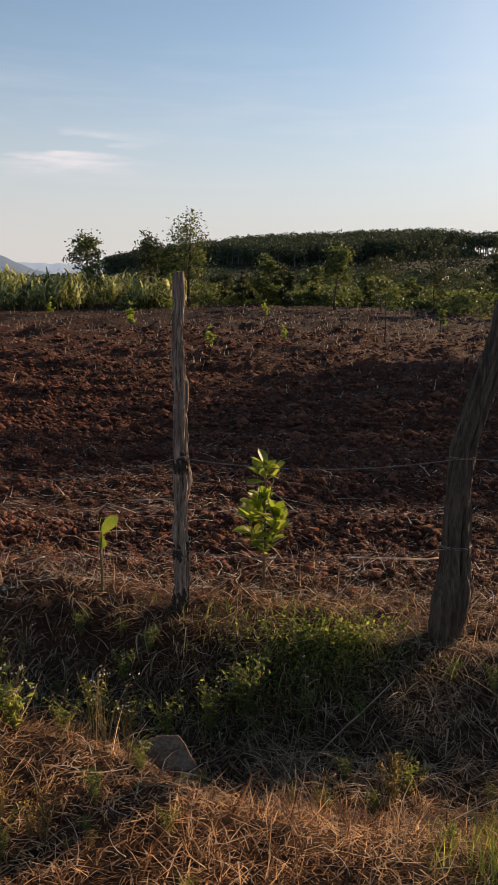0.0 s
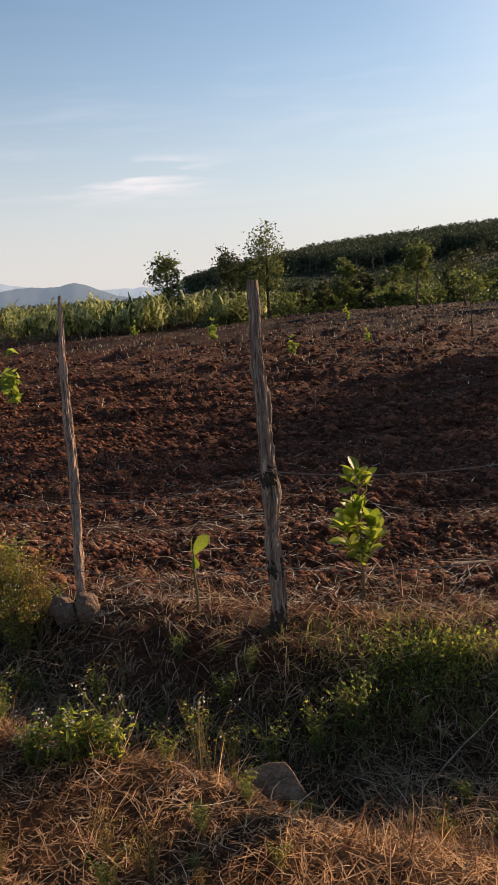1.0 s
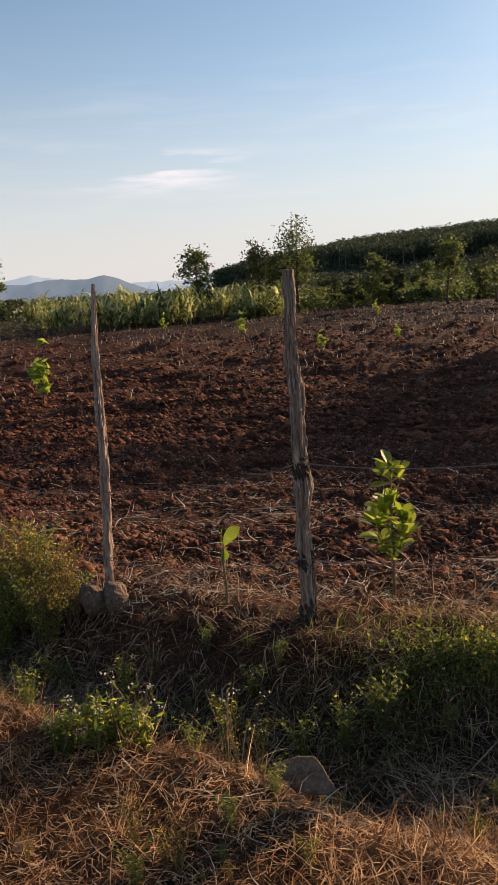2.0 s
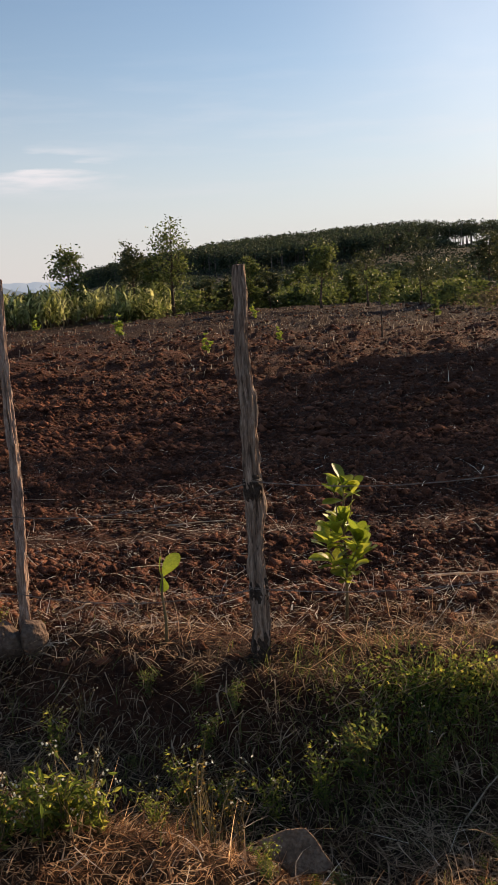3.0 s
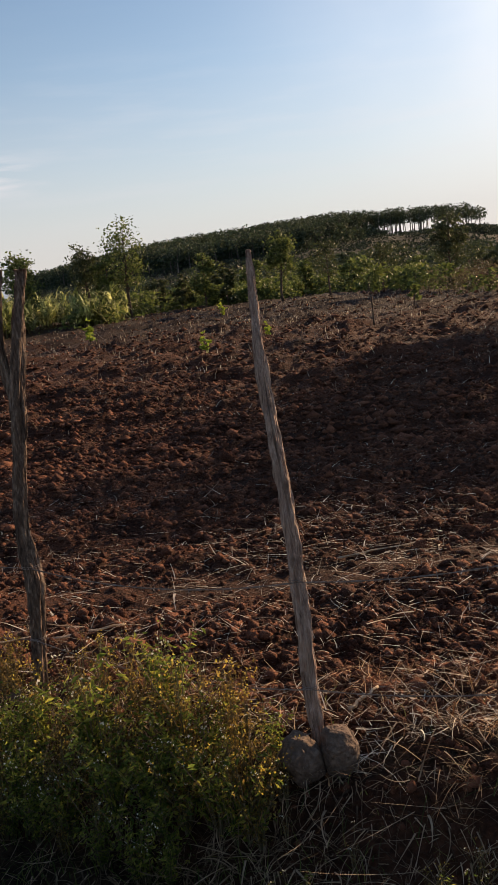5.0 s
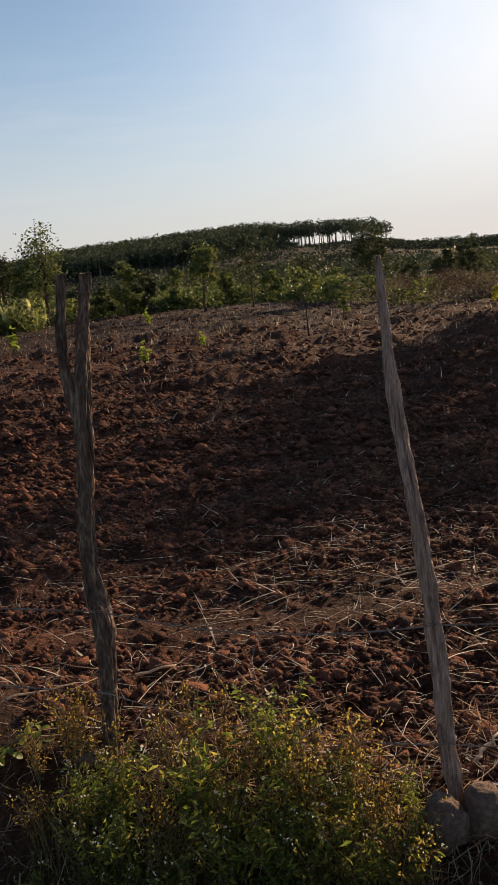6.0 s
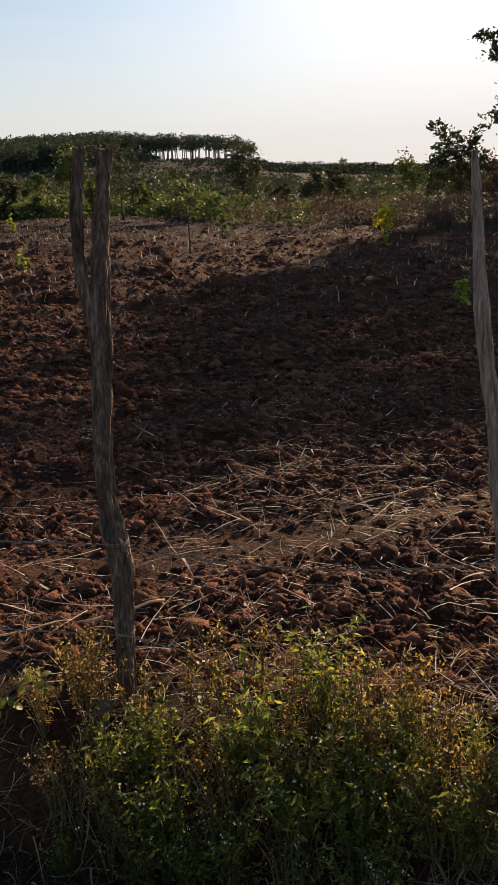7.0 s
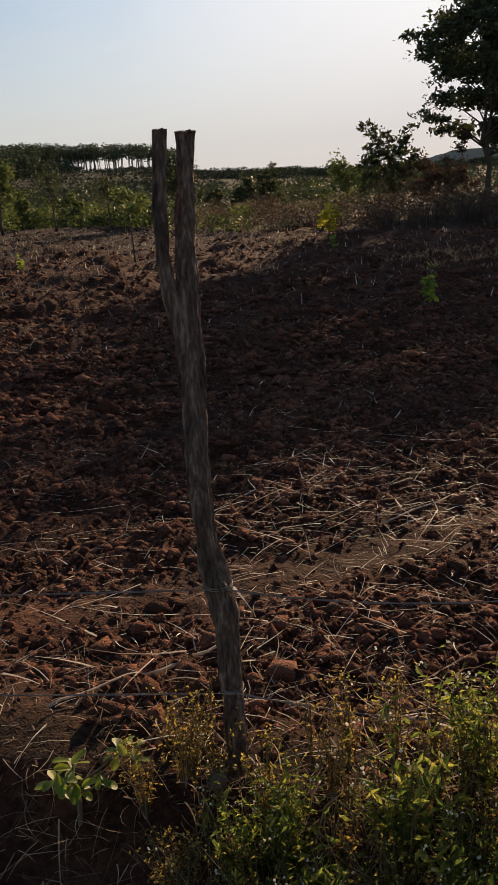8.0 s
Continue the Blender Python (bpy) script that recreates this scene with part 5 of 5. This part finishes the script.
def weed(label, at, seed, tall=0.35, stems=9, leaves=9, leaf=0.035, leafmat=WEED, flowers=0.5, flowermat=PETAL, group="weeds on the ditch bank"):
    root = thing("weed", label, "weed", at, group)
    made, cs, fl = weed_meshes(seed, tall, stems, leaves, leaf, leafmat, flowers, flowermat)
    for name, me in made:
        ob = tagged(new(name, me), kind="stuff")
        ob.parent = root
    rng = np.random.default_rng(seed + 5)
    vv, q = leaf_cloud(cs, leaf, rng, 0.36)
    tagged(array_object("foliage", vv, q, leafmat, root), kind="stuff")
    if len(fl):
        vv, q = joined([leaf_cloud(fl + rng.normal(size=fl.shape) * 0.002, 0.008, rng, 0.9) for _ in range(3)])
        tagged(array_object("blossom", vv, q, flowermat, root), kind="stuff")
    return root


def weeds():
    rnd = random.Random(3)
    kinds = [weed("leafy green weed with small white flower heads", (-0.79, 2.7, float(height(-0.79, 2.7))), 1, 0.2, 16, 9, 0.036, WEED, 0.35),
             weed("bushy green weed on the bank", (-2.0, 4.1, float(height(-2.0, 4.1))), 2, 0.38, 18, 18, 0.034, WEED, 0.22),
             weed("russet drying weed with yellowish leaves", (-1.7, 4.0, float(height(-1.7, 4.0))), 3, 0.36, 16, 20, 0.022, WEED_DRY, 0.4, YELLOW),
             weed("thin dry weed with bare stems and pale heads", (-0.4, 2.7, float(height(-0.4, 2.7))), 4, 0.34, 8, 13, 0.015, WEED_DRY, 0.25),
             weed("low leafy dark green weed in the ditch", (0.1, 3.1, float(height(0.1, 3.1))), 6, 0.26, 16, 14, 0.03, GRASS, 0.05)]

    def put(kind, x, y, size=1.0):
        copy_thing(kinds[kind], pose(*on_ground(x, y), 0, 0, rnd.uniform(0, 360)) @ Matrix.Scale(size, 4))

    for _ in range(105):                          # the thicket round the forked post's foot
        x = rnd.uniform(-2.5, -1.4)
        s = rnd.uniform(-0.5 if x < -1.75 else -0.32, -0.04)
        put(rnd.choice([1, 1, 1, 2, 3]) if s < -0.25 else rnd.choice([2, 2, 1, 3]), x, float(fence_y(x)) + s / 0.93, rnd.uniform(0.5, 0.85) * (0.85 if s > -0.3 else 1.0 if s > -0.45 else 0.75))
    for _ in range(54):                          # along the ditch
        x = rnd.uniform(-1.6, 1.6)
        s = rnd.uniform(-0.95, -0.2)
        put(rnd.choice([1, 4, 4, 4, 3, 3, 2]), x, float(fence_y(x)) + s / 0.93, rnd.uniform(0.25, 0.55))
    for _ in range(26):                          # small ones in the matted straw
        put(rnd.choice([0, 2, 2, 4, 1]), rnd.uniform(-1.5, 1.3), rnd.uniform(1.85, 2.75), rnd.uniform(0.14, 0.32))
    for x, y, k, size in [(-1.9, 4.3, 2, 0.7), (-1.75, 4.2, 1, 0.8), (-2.0, 4.36, 2, 0.68), (-1.65, 4.14, 3, 0.85), (-2.08, 4.4, 3, 0.75), (-1.82, 4.26, 3, 0.9), (-1.55, 4.1, 2, 0.7), (-0.4, 2.12, 2, 0.5), (-0.55, 2.2, 2, 0.45), (-0.3, 2.3, 4, 0.45), (-0.5, 2.05, 1, 0.35), (-1.0, 2.7, 0, 0.8), (-0.68, 2.68, 0, 0.8), (-0.9, 2.74, 0, 0.9), (-0.84, 2.66, 0, 0.95), (-0.74, 2.75, 0, 0.95), (-0.96, 2.67, 0, 0.85), (-0.82, 2.78, 0, 0.8), (-0.35, 2.62, 3, 0.8), (-0.28, 2.66, 3, 0.7), (-1.5, 2.9, 0, 0.8), (-1.75, 2.8, 0, 0.7), (-0.75, 2.85, 3, 1.0), (0.75, 2.25, 0, 0.4), (-0.45, 2.15, 2, 0.35)]:
        put(k, x, y, size)


weeds()


# ---- brush heap and stones far off ----
def brush_heap(at):
    rnd = random.Random(8)
    root = thing("brush_heap", "heap of cut dry branches at the field's edge", "brush heap", at)
    shapes = []
    for i in range(5):
        v, f = tube([(-0.6, 0, 0), (-0.2, rnd.uniform(-0.06, 0.06), 0.05), (0.2, rnd.uniform(-0.06, 0.06), 0.03), (0.6, 0, 0)], [0.022, 0.018, 0.014, 0.007], 5)
        me = bpy.data.meshes.new("branch")
        me.from_pydata(v, [], f)
        me.materials.append(WOOD_DARK)
        shapes.append(me)
    for i in range(290):
        a, r = rnd.uniform(0, 6.28), rnd.uniform(0, 1.9)
        h = max(0.05, 1.6 * (1 - (r / 2.1) ** 2)) * rnd.uniform(0.2, 1.0)
        ob = new("branch", shapes[i % 5])
        ob.parent = root
        ob.matrix_local = pose(math.cos(a) * r, math.sin(a) * r * 0.8, h, 0, rnd.uniform(-22, 22), rnd.uniform(0, 360)) @ Matrix.Scale(rnd.uniform(0.6, 1.4), 4)


brush_heap(on_ground(-19.6, 32.2))
for i in range(22):
    r = random.Random(i)
    k = r.uniform(0.05, 0.13)
    stone("stone", "pale field stone in a small heap on the soil", on_ground(-12.75 + r.gauss(0, 0.5), 19.9 + r.gauss(0, 0.4), 0.4 * k), (k, k * r.uniform(0.6, 1), k * r.uniform(0.5, 0.9)), (r.uniform(-30, 30), 0, r.uniform(0, 360)), i * 2.3, fine=2, group="stones in a heap")


# ---- sticks and dead leaves ----
def stick(label, a, b, r, seed):
    rnd = random.Random(seed)
    a, b = Vector(on_ground(*a, 0.015)), Vector(on_ground(*b, 0.03))
    pts = [a.lerp(b, t) + Vector((rnd.uniform(-1, 1), rnd.uniform(-1, 1), rnd.uniform(0, 1))) * 0.008 - a for t in np.linspace(0, 1, 7)]
    v, f = tube(pts, [r * (1.1 - 0.5 * i / 6) for i in range(7)], 8, rough=0.1, seed=seed)
    ob = mesh_object("stick", v, f, LITTER, smooth=True)
    ob.location = a
    return tagged(ob, label, "stick", "dry sticks on the soil")


stick("pale dry stick lying by the forked post", (-2.34, 5.03), (-2.02, 5.12), 0.007, 1)
stick("long pale dry stick on the soil", (-2.66, 4.92), (-2.36, 5.05), 0.004, 2)
stick("short bleached stick beside two stones", (-1.16, 4.12), (-1.05, 4.2), 0.007, 3)
stick("long pale stick lying across clods", (-0.95, 5.95), (-0.35, 6.15), 0.005, 4)
stick("thin grey stick on the soil", (0.55, 4.75), (1.1, 4.7), 0.007, 5)
stick("pale dry stick lying in the ditch grass", (0.4, 2.95), (0.68, 3.2), 0.003, 6)
stick("thin twig lying over a flat rock", (-0.3, 2.66), (0.02, 2.72), 0.004, 7)

DEAD = material("dead_leaf", [(0.1, 0.055, 0.03), (0.2, 0.11, 0.06), (0.3, 0.18, 0.1)], 12, 0.8, 0.5, 50, vary="object", through_light=0.2)


def dead_leaf(x, y, size, seed):
    rnd = random.Random(seed)
    me = big_leaf_mesh(seed + 40)
    me.materials[0] = DEAD
    ob = new("dead_leaf", me)
    ob.matrix_world = pose(*on_ground(x, y, 0.035), rnd.uniform(-30, 30), rnd.uniform(-25, 10), rnd.uniform(0, 360)) @ Matrix.Scale(size, 4)
    return tagged(ob, "curled brown dead leaf on the dry grass", "leaf", "dead leaves")


for i, (x, y) in enumerate([(0.42, 2.38), (0.47, 2.33), (0.3, 2.42), (0.9, 2.6), (0.75, 2.35), (-0.9, 2.2), (0.55, 2.5)]):
    dead_leaf(x, y, 0.09 - 0.005 * i, i)
